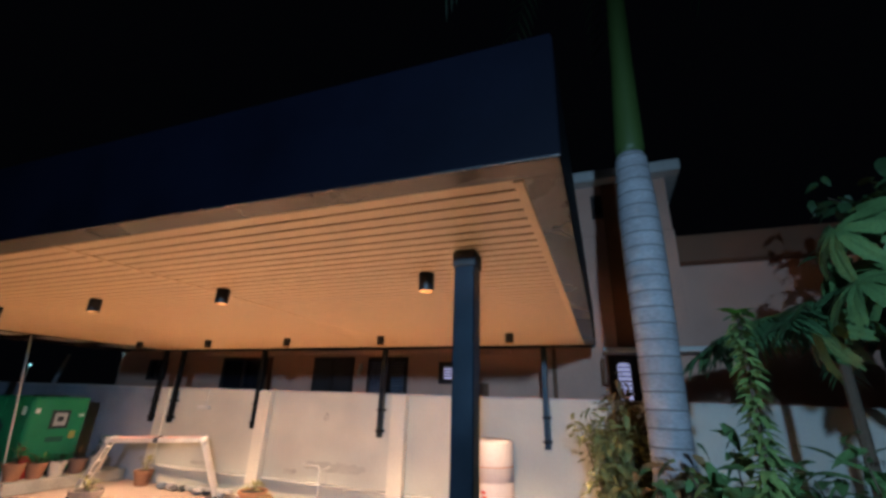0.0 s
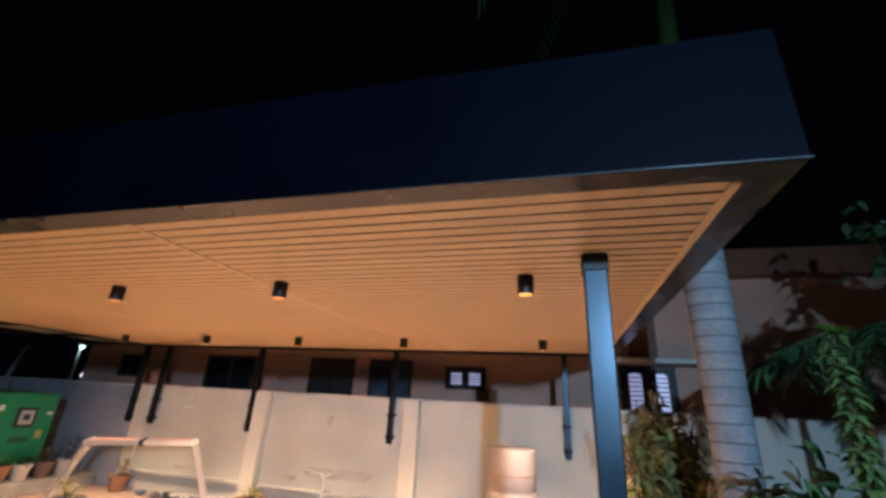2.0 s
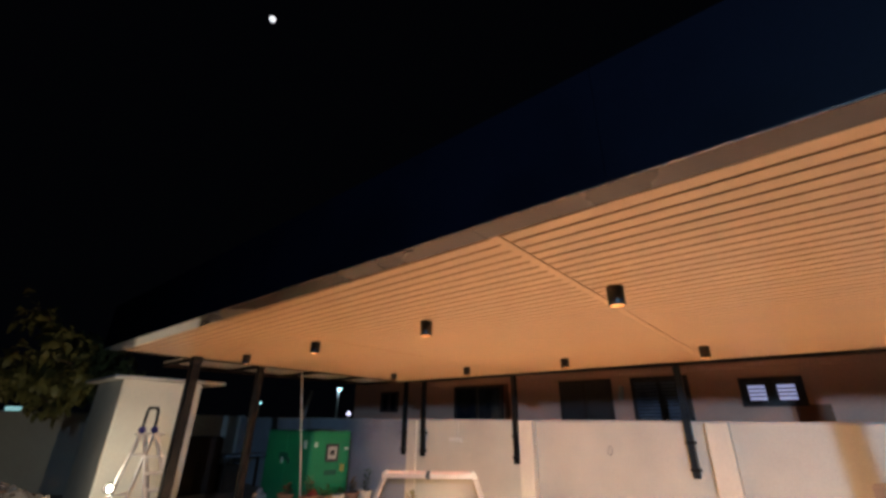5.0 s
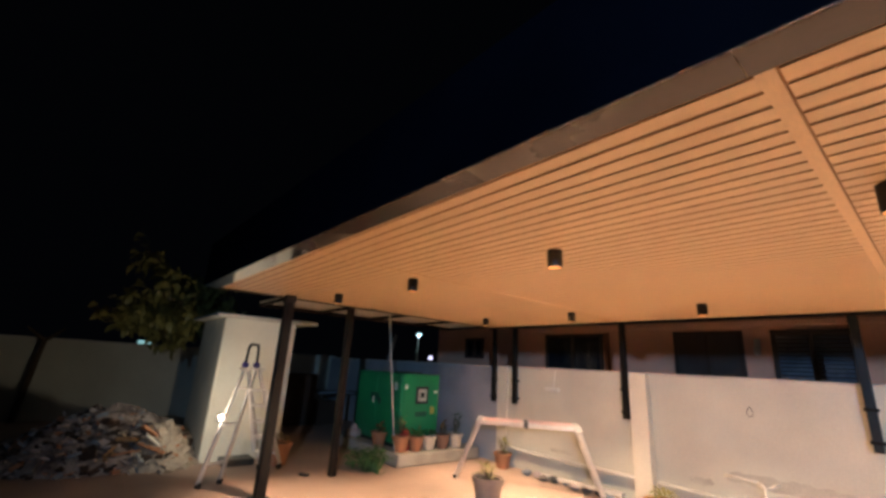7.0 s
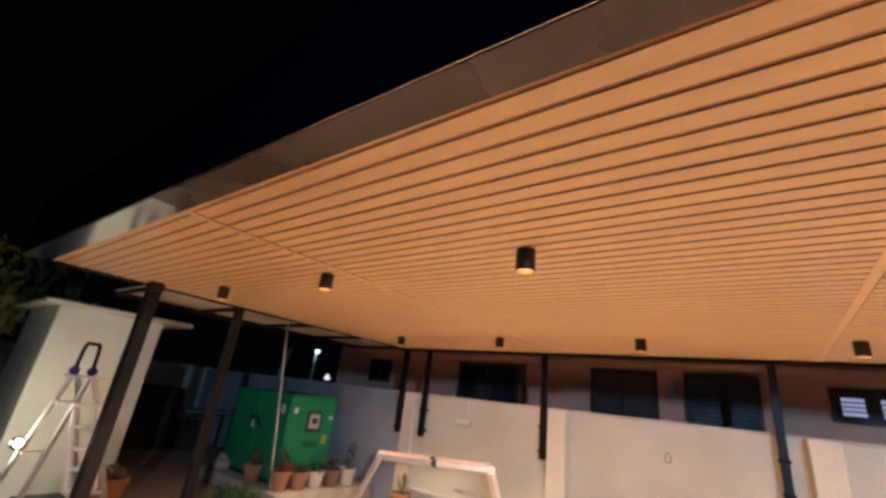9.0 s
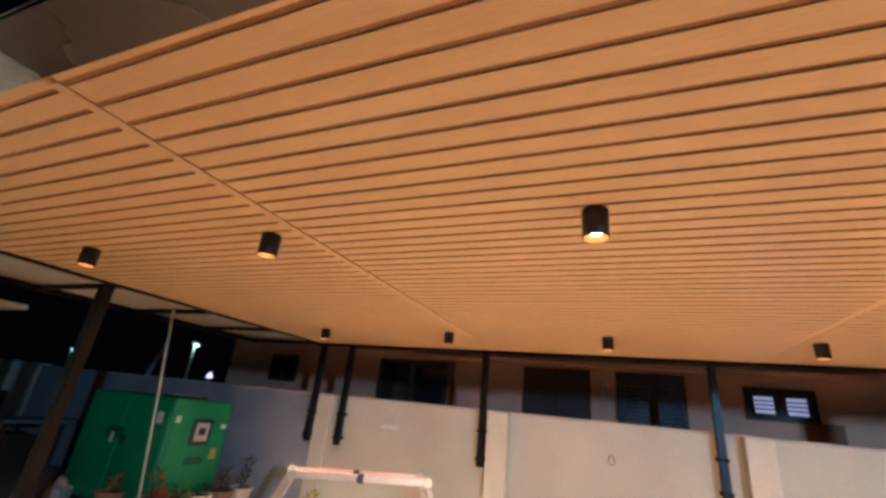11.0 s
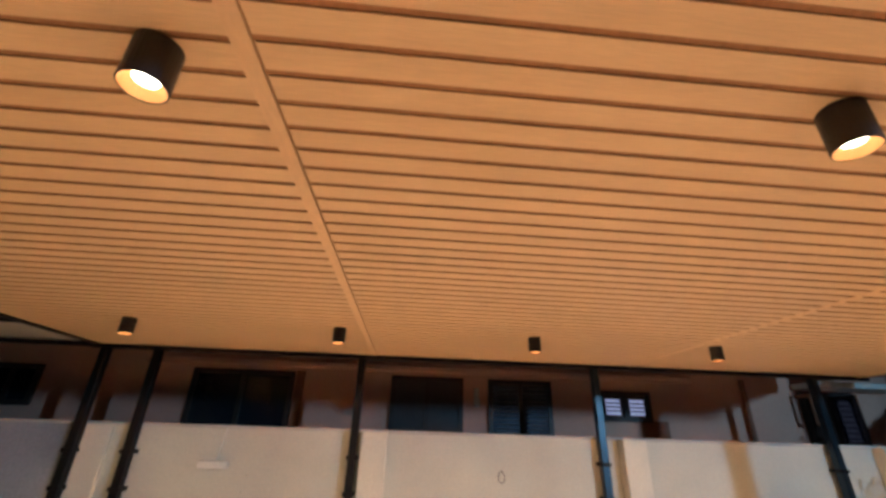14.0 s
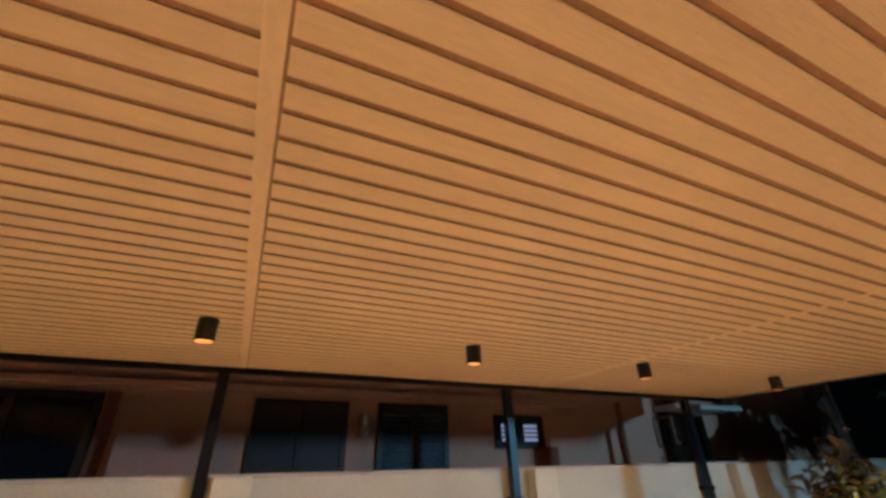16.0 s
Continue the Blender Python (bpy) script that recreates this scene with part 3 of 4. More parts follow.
def leaf_shape(length, width, fold=0.25, curl=0.3, steps=4):
    """One leaf along +y from its stalk, folded at the midrib and bending down."""
    verts, faces = [], []
    for i in range(steps + 1):
        s = i / steps
        half = width / 2 * math.sin(math.pi * min(1.0, 0.08 + 0.92 * s) ** 0.85) + 0.001
        y, z = length * s, -curl * length * s * s
        verts += [(-half, y, z + fold * half), (0, y, z), (half, y, z + fold * half)]
    for i in range(steps):
        a = 3 * i
        faces += [(a, a + 1, a + 4, a + 3), (a + 1, a + 2, a + 5, a + 4)]
    return verts, faces


def leaf_mass(name, leaves, material, parent=None, label=""):
    """leaves: rows of (matrix, shape). One mesh."""
    verts, faces = [], []
    for m, (lv, lf) in leaves:
        k = len(verts)
        verts += [tuple(m @ Vector(v)) for v in lv]
        faces += [tuple(i + k for i in f) for f in lf]
    me = bpy.data.meshes.new(name)
    me.from_pydata(verts, [], faces)
    me.materials.append(material)
    for p in me.polygons:
        p.use_smooth = True
    ob = new(name, me)
    if parent is not None:
        ob.parent = parent
    if label:
        ob["label"] = label
    return ob


def aim(at, yaw, pitch, roll=0, scale=1.0):
    return Matrix.Translation(at) @ Euler((radians(pitch), radians(roll), radians(yaw)), "YXZ").to_matrix().to_4x4() @ Matrix.Scale(scale, 4)


rnd = random.Random(4)


def flower_pot(at, size, material, label, plant=None, tall=0.3):
    p = thing("flower_pot", label, "flower pot", "potted plants", at=at)
    r, h = size
    part("pot", lathe(bmesh.new(), [(r * 0.68, 0), (r * 0.70, 0.01), (r * 0.95, h * 0.80), (r * 1.04, h * 0.81), (r * 1.06, h), (r * 0.96, h), (r * 0.92, h * 0.9), (0.02, h * 0.9)], 22), material, p, smooth=False)
    part("soil", lathe(bmesh.new(), [(r * 0.90, h * 0.905), (r * 0.5, h * 0.93), (0.01, h * 0.94)], 14), SOIL, p)
    if plant is not None:
        rows = []
        for k in range(26):
            a, z = rnd.uniform(0, 360), rnd.uniform(h * 0.9, h + tall)
            rr = rnd.uniform(0, r * 0.5)
            rows.append((aim((rr * math.cos(a), rr * math.sin(a), z), a * 57, rnd.uniform(10, 70), 0, rnd.uniform(0.6, 1.2)), leaf_shape(0.13, 0.04, 0.3, 0.5, 3)))
        leaf_mass("foliage", rows, plant, p)
        bm = bmesh.new()
        for k in range(4):
            a = k * 1.7
            rod(bm, (0.02 * math.cos(a), 0.02 * math.sin(a), h * 0.9), (r * 0.5 * math.cos(a), r * 0.5 * math.sin(a), h + tall * 0.8), 0.006, 0.003, 6)
        part("stalk", bm, TWIG, p)
    return p


# pots along the plinth and about the yard
flower_pot((-10.15, 4.76, 0.20), (0.15, 0.25), TERRA, "terracotta pot with a small plant on the plinth", LEAFBROWN, 0.12)
flower_pot((-9.52, 4.82, 0.20), (0.16, 0.27), TERRA, "terracotta pot with a dry reddish plant on the plinth", LEAFBROWN, 0.28)
flower_pot((-9.47, 5.12, 0.20), (0.15, 0.25), TERRA, "terracotta pot with leafy green seedling on the plinth", LEAF, 0.10)
flower_pot((-9.47, 5.43, 0.20), (0.14, 0.24), CREAMPOT, "cream plastic pot with a small plant on the plinth", LEAFDARK, 0.08)
flower_pot((-9.47, 5.76, 0.20), (0.15, 0.25), BROWNPOT, "brown clay pot with bare twigs on the plinth", LEAFBROWN, 0.20)
flower_pot((-9.47, 6.10, 0.20), (0.15, 0.25), CREAMPOT, "cream plastic pot with wispy plant on the plinth", LEAFDARK, 0.35)
flower_pot((-8.45, 6.36, 0.0), (0.16, 0.26), TERRA, "terracotta pot with thin stems by the wall", LEAFOLIVE, 0.22)
flower_pot((-7.10, 4.55, 0.0), (0.20, 0.34), GREYPOT, "large grey-brown pot with sparse green plant on the floor", LEAFOLIVE, 0.16)
flower_pot((-5.55, 6.15, 0.0), (0.22, 0.22), TERRA, "wide terracotta bowl with seedlings by the wall", LEAFOLIVE, 0.10)
flower_pot((-10.35, 2.95, 0.0), (0.20, 0.34), TERRA, "terracotta pot with low plant beside the kiosk", LEAFBROWN, 0.12)

# red can among the pots
can = bmesh.new()
lathe(can, [(0.09, 0.0), (0.095, 0.01), (0.095, 0.28), (0.05, 0.33), (0.03, 0.36)], 18, pose(-9.62, 4.98, 0.20))
tagged(part("red_can", can, REDTAG), "red metal can standing among the pots", "can")
sack = lathe(bmesh.new(), [(0.11, 0), (0.16, 0.05), (0.14, 0.13), (0.07, 0.19), (0.05, 0.24), (0.02, 0.25)], 14, pose(-11.15, 4.78, 0.20))
for v in sack.verts:
    v.co += 0.05 * noise.noise_vector(v.co * 7) * min(1.0, (v.co.z - 0.2) * 12)
tagged(part("white_sack", sack, PAPER), "white and blue sack slumped on the plinth", "sack")

# ---------------------------------------------------------------- folding ladder set up as a trestle
trestle = thing("folding_ladder", "folded aluminium ladder standing as a low trestle, orange tape", "ladder", at=(-7.3, 5.6, 0))
scene.view_layers[0].update()
side = Vector((-0.66, 0.75, 0)) * 0.30
L, R = Vector((-7.94, 5.21, 0.89)), Vector((-6.58, 5.89, 0.93))
fl, fr = Vector((-8.38, 5.14, 0.0)), Vector((-6.40, 6.22, 0.0))
mid = (L + R) / 2
for off in (Vector(), side):
    for a, b in ((fl, L), (L, mid), (mid, R), (R, fr)):
        bm = bmesh.new()
        bar(bm, a + off, b + off, 0.028, 0.075, 0.004)
        put(part("rail", bm, ALU), trestle)
    for h in (L, mid, R):
        bm = bmesh.new()
        rod(bm, h + off - side * 0.07, h + off + side * 0.07, 0.052, seg=16)
        put(part("hinge", bm, DARKPANEL if h is mid else GREYPANEL, None, "round locking hinge"), trestle)
    for a, b in ((L, mid), (mid, R)):
        bm = bmesh.new()
        d = (b - a) * 0.07
        bar(bm, a + off + d + Vector((0, 0, 0.040)), b + off - d + Vector((0, 0, 0.040)), 0.030, 0.004)
        put(part("tape_strip", bm, ORANGETAPE, None, "orange tape on the rail"), trestle)
for a, b in ((fl, L), (L, mid), (mid, R), (R, fr)):
    for s in (0.14, 0.38, 0.62, 0.86):
        p = a.lerp(b, s)
        bm = bmesh.new()
        rod(bm, p, p + side, 0.015, seg=10)
        put(part("rung", bm, ALU), trestle)
for f in (fl, fr):
    bm = bmesh.new()
    bar(bm, f - side * 0.35 + Vector((0, 0, 0.025)), f + side * 1.35 + Vector((0, 0, 0.025)), 0.05, 0.03, 0.004)
    put(part("foot_bar", bm, RUBBER), trestle)

# ---------------------------------------------------------------- step ladder with hand lamp
lad = thing("step_ladder", "aluminium step ladder standing open with black hand loop", "ladder", at=(-9.8, 2.2, 0))
scene.view_layers[0].update()


def lpart(name, bm, material, label="", parent=None):
    return put(part(name, bm, material, None, label), parent or lad)


A1, A2 = Vector((-9.46, 1.62, 0)), Vector((-9.58, 1.91, 0))
B1, B2 = Vector((-10.18, 2.62, 0)), Vector((-10.08, 2.90, 0))
T1, T2 = Vector((-9.74, 2.02, 1.50)), Vector((-9.80, 2.20, 1.50))
U1, U2 = Vector((-9.82, 2.10, 1.48)), Vector((-9.86, 2.27, 1.48))
for a, b in ((A1, T1), (A2, T2), (B1, U1), (B2, U2)):
    bm = bmesh.new()
    bar(bm, a + Vector((0, 0, 0.05)), b, 0.026, 0.06, 0.004)
    r = lpart("rail", bm, ALU)
    bm = bmesh.new()
    bar(bm, a, a.lerp(b, 0.045), 0.045, 0.075, 0.006)
    lpart("foot", bm, RUBBER, "black rubber foot", r)
for s in (0.18, 0.50, 0.82):
    bm = bmesh.new()
    bar(bm, A1.lerp(T1, s), A2.lerp(T2, s), 0.06, 0.025, 0.003)
    lpart("brace", bm, ALU)
for s in (0.16, 0.32, 0.48, 0.64, 0.80):
    bm = bmesh.new()
    bar(bm, B1.lerp(U1, s), B2.lerp(U2, s), 0.09, 0.025, 0.003)
    lpart("step", bm, ALU)
# this frame is the same metal, brightened to look lamp-lit
for a, b in (((-9.60, 2.10, 1.22), (-9.66, 2.32, 0.36)), ((-9.63, 2.36, 1.21), (-9.69, 2.60, 0.36))):
    bm = bmesh.new()
    bar(bm, a, b, 0.02, 0.035, 0.003)
    lpart("frame_rail", bm, LITALU)
for k in range(5):
    bm = bmesh.new()
    bar(bm, (-9.60 - 0.06 * k / 4, 2.10 + 0.22 * k / 4, 1.22 - 0.215 * k), (-9.63 - 0.06 * k / 4, 2.36 + 0.24 * k / 4, 1.21 - 0.2125 * k), 0.05, 0.022, 0.003)
    lpart("step", bm, LITALU)
lpart("platform", boxes((-9.90, -9.68, 1.98, 2.32, 1.485, 1.515), bevel=0.006), ALU, "small top platform")
for p in (T1, T2):
    bm = bmesh.new()
    bmesh.ops.create_uvsphere(bm, u_segments=14, v_segments=8, radius=0.05, matrix=Matrix.Translation(p + Vector((0, 0, 0.06))))
    lpart("knob", bm, PURPLE, "violet plastic hinge knob")
bm = bmesh.new()
loop = [T1 + Vector((0, 0, 0.04)), T1 + Vector((0, 0.01, 0.30)), T1 + Vector((-0.01, 0.03, 0.36)), T2 + Vector((0.01, -0.03, 0.36)), T2 + Vector((0, -0.01, 0.30)), T2 + Vector((0, 0, 0.04))]
pipe(bm, loop, 0.020)
lpart("hand_loop", bm, RUBBER, "black hand loop")
wl = thing("hand_lamp", "small lit hand lamp clamped to the ladder leg", "lamp", at=(-9.50, 1.72, 0.86))
part("head", lathe(bmesh.new(), [(0.03, 0.0), (0.055, 0.02), (0.06, 0.05), (0.06, 0.06)], 18, pose(0, 0, 0, 90, 0, 120)), CAN, wl)
part("lens", lathe(bmesh.new(), [(0.040, 0.061), (0.032, 0.075), (0.01, 0.080)], 18, pose(0, 0, 0, 90, 0, 120)), glow("lamp_lens", (1.0, 0.90, 0.74), 14), wl, "glowing lens")

# ---------------------------------------------------------------- kiosk
kiosk = thing("kiosk", "small cream rendered kiosk with flat overhanging slab", "kiosk", at=(-11.5, 2.4, 0))
scene.view_layers[0].update()
put(part("wall", boxes((-12.5, -10.85, 1.88, 3.12, 0.0, 2.315), bevel=0.01), WALLPAINT), kiosk)
put(part("roof", boxes((-12.7, -10.68, 1.70, 3.48, 2.315, 2.37), bevel=0.012), COPING, None, "flat concrete slab"), kiosk)
crate = boxes((-10.80, -10.45, 2.15, 2.62, 0.0, 0.10), bevel=0.01)
tagged(part("dark_tray", crate, DARKPANEL), "dark flat tray lying at the foot of the kiosk", "tray")

# ---------------------------------------------------------------- dark corner between kiosk and generator
cab = thing("old_cupboard", "dark old timber cupboard in the unlit corner", "cupboard", at=(-14.6, 4.7, 0))
part("body", boxes((-0.30, 0.30, -0.55, 0.55, 0.0, 1.30), bevel=0.01), OLDWOOD, cab)
for a in (-0.53, 0.01):
    part("door", boxes((0.301, 0.318, a, a + 0.52, 0.05, 1.25), bevel=0.004), OLDWOOD, cab)
tb = thing("work_table", "blue-grey worktop on dark trestle in the unlit corner", "table", at=(-14.4, 6.0, 0))
part("tabletop", boxes((-0.35, 0.35, -0.75, 0.55, 0.80, 0.86), bevel=0.008), BLUEGREY, tb)
for x in (-0.3, 0.3):
    for y in (-0.68, 0.48):
        part("leg", boxes((x - 0.03, x + 0.03, y - 0.03, y + 0.03, 0.0, 0.80)), OLDWOOD, tb)
bx = boxes((-14.7, -14.2, 5.35, 5.85, 0.0, 0.62), bevel=0.01)
tagged(part("storage_box", bx, OLDWOOD), "dark wooden box under the worktop", "box")

# ---------------------------------------------------------------- loose things on the floor by the wall
sc = bmesh.new()
bar(sc, (-7.6, 6.40, 0.05), (-6.15, 6.30, 0.12), 0.10, 0.05, 0.006)
tagged(part("steel_section", sc, ALU), "loose grey steel section lying by the wall", "metal bar")
for k in range(9):
    x = -7.9 + 0.19 * k
    bm = bmesh.new()
    bmesh.ops.create_icosphere(bm, subdivisions=2, radius=0.09)
    for v in bm.verts:
        v.co += 0.03 * noise.noise_vector(v.co * 9 + Vector((k, 0, 0)))
        v.co.z = max(-0.05, v.co.z * 0.6)
    ob = tagged(part("crumpled_wrapper", bm, (BLUEGREY, PAPER, RUBBLE, DARKPANEL)[k % 4]), "crumpled wrapper lying along the wall", "litter", "litter by the wall")
    ob.matrix_world = pose(x, 6.36 + 0.06 * math.sin(k * 2.1), 0.05, 0, 0, k * 40)
cl = bmesh.new()
bmesh.ops.create_grid(cl, x_segments=44, y_segments=30, size=0.5)
for v in cl.verts:
    fold = (1 - abs(noise.noise(v.co * 4.3))) ** 3 + 0.6 * (1 - abs(noise.noise(v.co * 10.5 + Vector((3, 1, 0))))) ** 3
    dome = max(0.0, 1 - (v.co.x * 1.9) ** 2) * max(0.0, 1 - (v.co.y * 1.9) ** 2)
    shift = noise.noise_vector(v.co * 6) * 0.06
    v.co = Vector((v.co.x * 1.0 + shift.x, v.co.y * 0.62 + shift.y, 0.012 + dome * (0.02 + 0.17 * fold)))
bmesh.ops.solidify(cl, geom=cl.faces[:], thickness=0.006)
tagged(part("crumpled_cloth", cl, FABRIC), "crumpled tan cloth heap on the floor", "cloth").location = (-5.05, 5.90, 0)
bm = bmesh.new()
bar(bm, (-5.15, 5.35, 0.02), (-4.3, 5.62, 0.02), 0.10, 0.03, 0.004)
tagged(part("timber_offcut", bm, OLDWOOD), "dark timber offcut lying on the floor", "timber")
bm = bmesh.new()
bar(bm, (-9.55, 3.02, 0.02), (-9.42, 3.10, 0.02), 0.07, 0.04, 0.006)
tagged(part("offcut", bm, DARKPANEL), "small dark offcut on the floor", "offcut")

# ---------------------------------------------------------------- rubble heap
heap = bmesh.new()
bmesh.ops.create_grid(heap, x_segments=40, y_segments=40, size=1.0)
for v in heap.verts:
    r = math.hypot(v.co.x, v.co.y)
    n = noise.noise(v.co * 2.4) * 0.22 + noise.noise(v.co * 7) * 0.12
    v.co = Vector((v.co.x * 1.1, v.co.y * 1.45, max(-0.03, (0.78 + n) * max(0.0, 1 - r ** 1.6) - 0.02)))
tagged(part("rubble_heap", heap, RUBBLE), "low heap of broken rubble and torn packing on the floor", "rubble", kind="stuff").location = (-11.75, 0.72, 0)
pieces = {m: bmesh.new() for m in (RUBBLE, PAPER, OLDWOOD, BLUEGREY, TERRA)}
for k in range(1300):
    m = rnd.choice((RUBBLE, RUBBLE, RUBBLE, PAPER, OLDWOOD, OLDWOOD, OLDWOOD, BLUEGREY, TERRA))
    a, r = rnd.uniform(0, 6.28), math.sqrt(rnd.random()) * 1.02
    x, y = 1.1 * r * math.cos(a), 1.45 * r * math.sin(a)
    z = max(0.0, 0.74 * (1 - r ** 1.6))
    s = 0.016 + 0.075 * rnd.random() ** 2
    box(pieces[m], -s, s, -s * rnd.uniform(0.3, 1), s * rnd.uniform(0.3, 1), -s * 0.3, s * rnd.uniform(0.15, 0.5), 0, pose(x - 11.75, y + 0.72, z + 0.02, rnd.uniform(-40, 40), rnd.uniform(-40, 40), rnd.uniform(0, 360)))
for (m, bm), word in zip(pieces.items(), ("grey stone", "pale packing", "dark timber", "bluish plastic", "red brick")):
    tagged(part("rubble_pieces", bm, m), word + " scraps strewn over the rubble heap", "rubble", kind="stuff")

heap = bmesh.new()
bmesh.ops.create_grid(heap, x_segments=28, y_segments=28, size=1.0)
for v in heap.verts:
    r = math.hypot(v.co.x, v.co.y)
    n = noise.noise(v.co * 2.9 + Vector((5, 0, 0))) * 0.14 + noise.noise(v.co * 8) * 0.09
    v.co = Vector((v.co.x * 0.55, v.co.y * 0.48, max(-0.03, (0.60 + n) * max(0.0, 1 - r ** 1.7) - 0.02)))
tagged(part("plaster_heap", heap, PALERUBBLE), "small heap of pale broken plaster at the kiosk's foot", "rubble", kind="stuff").location = (-11.05, 1.36, 0)
bm = bmesh.new()
for k in range(170):
    a, r = rnd.uniform(0, 6.28), math.sqrt(rnd.random()) * 1.1
    x, y, z = 0.55 * r * math.cos(a), 0.48 * r * math.sin(a), max(0.0, 0.56 * (1 - r ** 1.7))
    q = 0.015 + 0.07 * rnd.random() ** 2
    box(bm, -q, q, -q * rnd.uniform(0.25, 1), q * rnd.uniform(0.25, 1), -q * 0.3, q * rnd.uniform(0.15, 0.4), 0, pose(x - 11.05, y + 1.36, z + 0.02, rnd.uniform(-50, 50), rnd.uniform(-50, 50), rnd.uniform(0, 360)))
tagged(part("rubble_pieces", bm, PALERUBBLE), "pale plaster scraps strewn over the small heap", "rubble", kind="stuff")

frag = random.Random(31)
for mt, count, word in ((PALERUBBLE, 34, "pale broken board"), (FABRIC, 12, "torn brown cardboard"), (TERRA, 10, "broken red brick"), (OLDWOOD, 26, "dark splintered timber"), (WHITETAG, 14, "torn white packing")):
    bm = bmesh.new()
    for k in range(count):
        a, r = frag.uniform(0, 6.28), math.sqrt(frag.random())
        east = mt in (PALERUBBLE, FABRIC, TERRA) or k % 3 == 0
        cx, cy, rx, ry, top = (-11.25, 1.15, 0.75, 0.60, 0.62) if east else (-11.95, 0.55, 0.95, 1.20, 0.66)
        x, y, z = cx + rx * r * math.cos(a), cy + ry * r * math.sin(a), max(0.05, top * (1 - 0.8 * r ** 1.6))
        n, w = frag.uniform(0.07, 0.26), frag.uniform(0.012, 0.05)
        box(bm, -n, n, -w, w, -0.008, frag.uniform(0.004, 0.03), 0, pose(x, y, z, frag.uniform(-35, 35), frag.uniform(-38, 38), frag.uniform(0, 360)))
    tagged(part("debris_pieces", bm, mt), word + " lying across the rubble heap", "rubble", kind="stuff")

# ---------------------------------------------------------------- street lamp and distance
sl = thing("street_lamp", "far street lamp with cold white light on a thin pole", "street lamp", at=(-19.15, 12.25, -0.03))
part("pole", rod(bmesh.new(), (0, 0, 0), (0, 0, 3.15), 0.05, 0.035), GREYPANEL, sl)
part("head", boxes((-0.10, 0.25, -0.10, 0.10, 3.14, 3.22), bevel=0.02), GREYPANEL, sl)
part("lens", boxes((0.0, 0.16, -0.06, 0.06, 3.08, 3.135), bevel=0.02), glow("cold_street_light", (0.35, 0.85, 1.0), 5), sl, "glowing lens")

copy_thing(sl, pose(-38.7, 18.46, -0.03))
porch = thing("gate_lamp", "small cold gate lamp glowing beyond the wall", "lamp", at=(-15.31, 10.0, 0))
part("post", rod(bmesh.new(), (0, 0, 0), (0, 0, 1.93), 0.03), GREYPANEL, porch)
part("shade", lathe(bmesh.new(), [(0.09, 1.93), (0.085, 1.95), (0.03, 2.07), (0.01, 2.08)], 12), glow("cold_gate_light", (0.72, 0.70, 1.0), 1.6), porch, "glowing cone shade")
far = thing("street_lamp", "low cold lamp glowing through leaves beyond the far wall", "street lamp", at=(-30.0, 2.5, -0.03))
part("pole", rod(bmesh.new(), (0, 0, 0), (0, 0, 1.98), 0.05), GREYPANEL, far)
part("lens", boxes((-0.1, 0.1, -0.30, 0.30, 1.98, 2.16), bevel=0.05), glow("pale_cyan_light", (0.45, 0.9, 0.95), 0.5), far, "glowing lens")
moon = bmesh.new()
bmesh.ops.create_uvsphere(moon, u_segments=24, v_segments=14, radius=12, matrix=Matrix.Translation(Vector((-0.6427, 0.2143, 0.7355)) * 2000))
tagged(part("moon", moon, glow("moonlight", (0.92, 0.94, 1.0), 1.1), smooth=True), "small bright moon in the black night sky", "moon", kind="structure")

# ---------------------------------------------------------------- plants
palm = thing("palm_tree", "tall palm with ringed grey trunk and green crownshaft", "tree", at=(0.485, 4.12, 0))
prof, z = [(0.22, 0.0)], 0.0
rings = []
while z < 4.05:
    r = 0.165 + 0.022 * math.exp(-((z - 3.0) / 0.9) ** 2) + 0.04 * math.exp(-z / 0.4) - 0.03 * max(0.0, z - 3.4)
    prof += [(r, z + 0.01), (r * 0.985, z + 0.10), (r * 0.995, z + 0.125), (r * 0.955, z + 0.135)]
    rings.append((z + 0.137, r))
    z += 0.142
prof += [(0.135, 4.16), (0.02, 4.17)]
part("trunk", lathe(bmesh.new(), prof, 30), BARK, palm, smooth=True)
for zz, r in rings:
    part("ring_scar", lathe(bmesh.new(), [(r * 0.90, zz - 0.010), (r * 0.985, zz - 0.008), (r * 0.985, zz + 0.006), (r * 0.90, zz + 0.008)], 24), RING, palm)
part("crownshaft", lathe(bmesh.new(), [(0.130, 4.15), (0.145, 4.24), (0.140, 4.5), (0.118, 5.3), (0.100, 6.6), (0.07, 8.6), (0.01, 8.9)], 24, Matrix(((1, 0, 0.035, -0.146), (0, 1, 0, 0), (0, 0, 1, 0), (0, 0, 0, 1)))), SHAFT, palm, "smooth green crownshaft", smooth=True)
for k in range(9):
    yaw = k * 40 + 8
    rows, bm, last = [], bmesh.new(), None
    for i in range(26):
        s = i / 25
        out, up = 2.4 * s, 8.7 + 1.0 * math.sin(s * 2.4) - 1.3 * s * s
        p = Vector((out * math.cos(radians(yaw)), out * math.sin(radians(yaw)), up))
        if last is not None:
            rod(bm, last, p, 0.025 * (1.05 - s), 0.025 * (1.0 - s) + 0.002, 6)
        last = p
        for sgn in (-1, 1):
            if i > 2:
                rows.append((aim(p, yaw - 90 + sgn * 62, -28, 0, 1.0 - 0.55 * abs(s - 0.45)), leaf_shape(0.60, 0.045, 0.2, 0.35, 3)))
    f = part("frond", bm, SHAFT, palm)
    leaf_mass("foliage", rows, LEAFDARK, f)


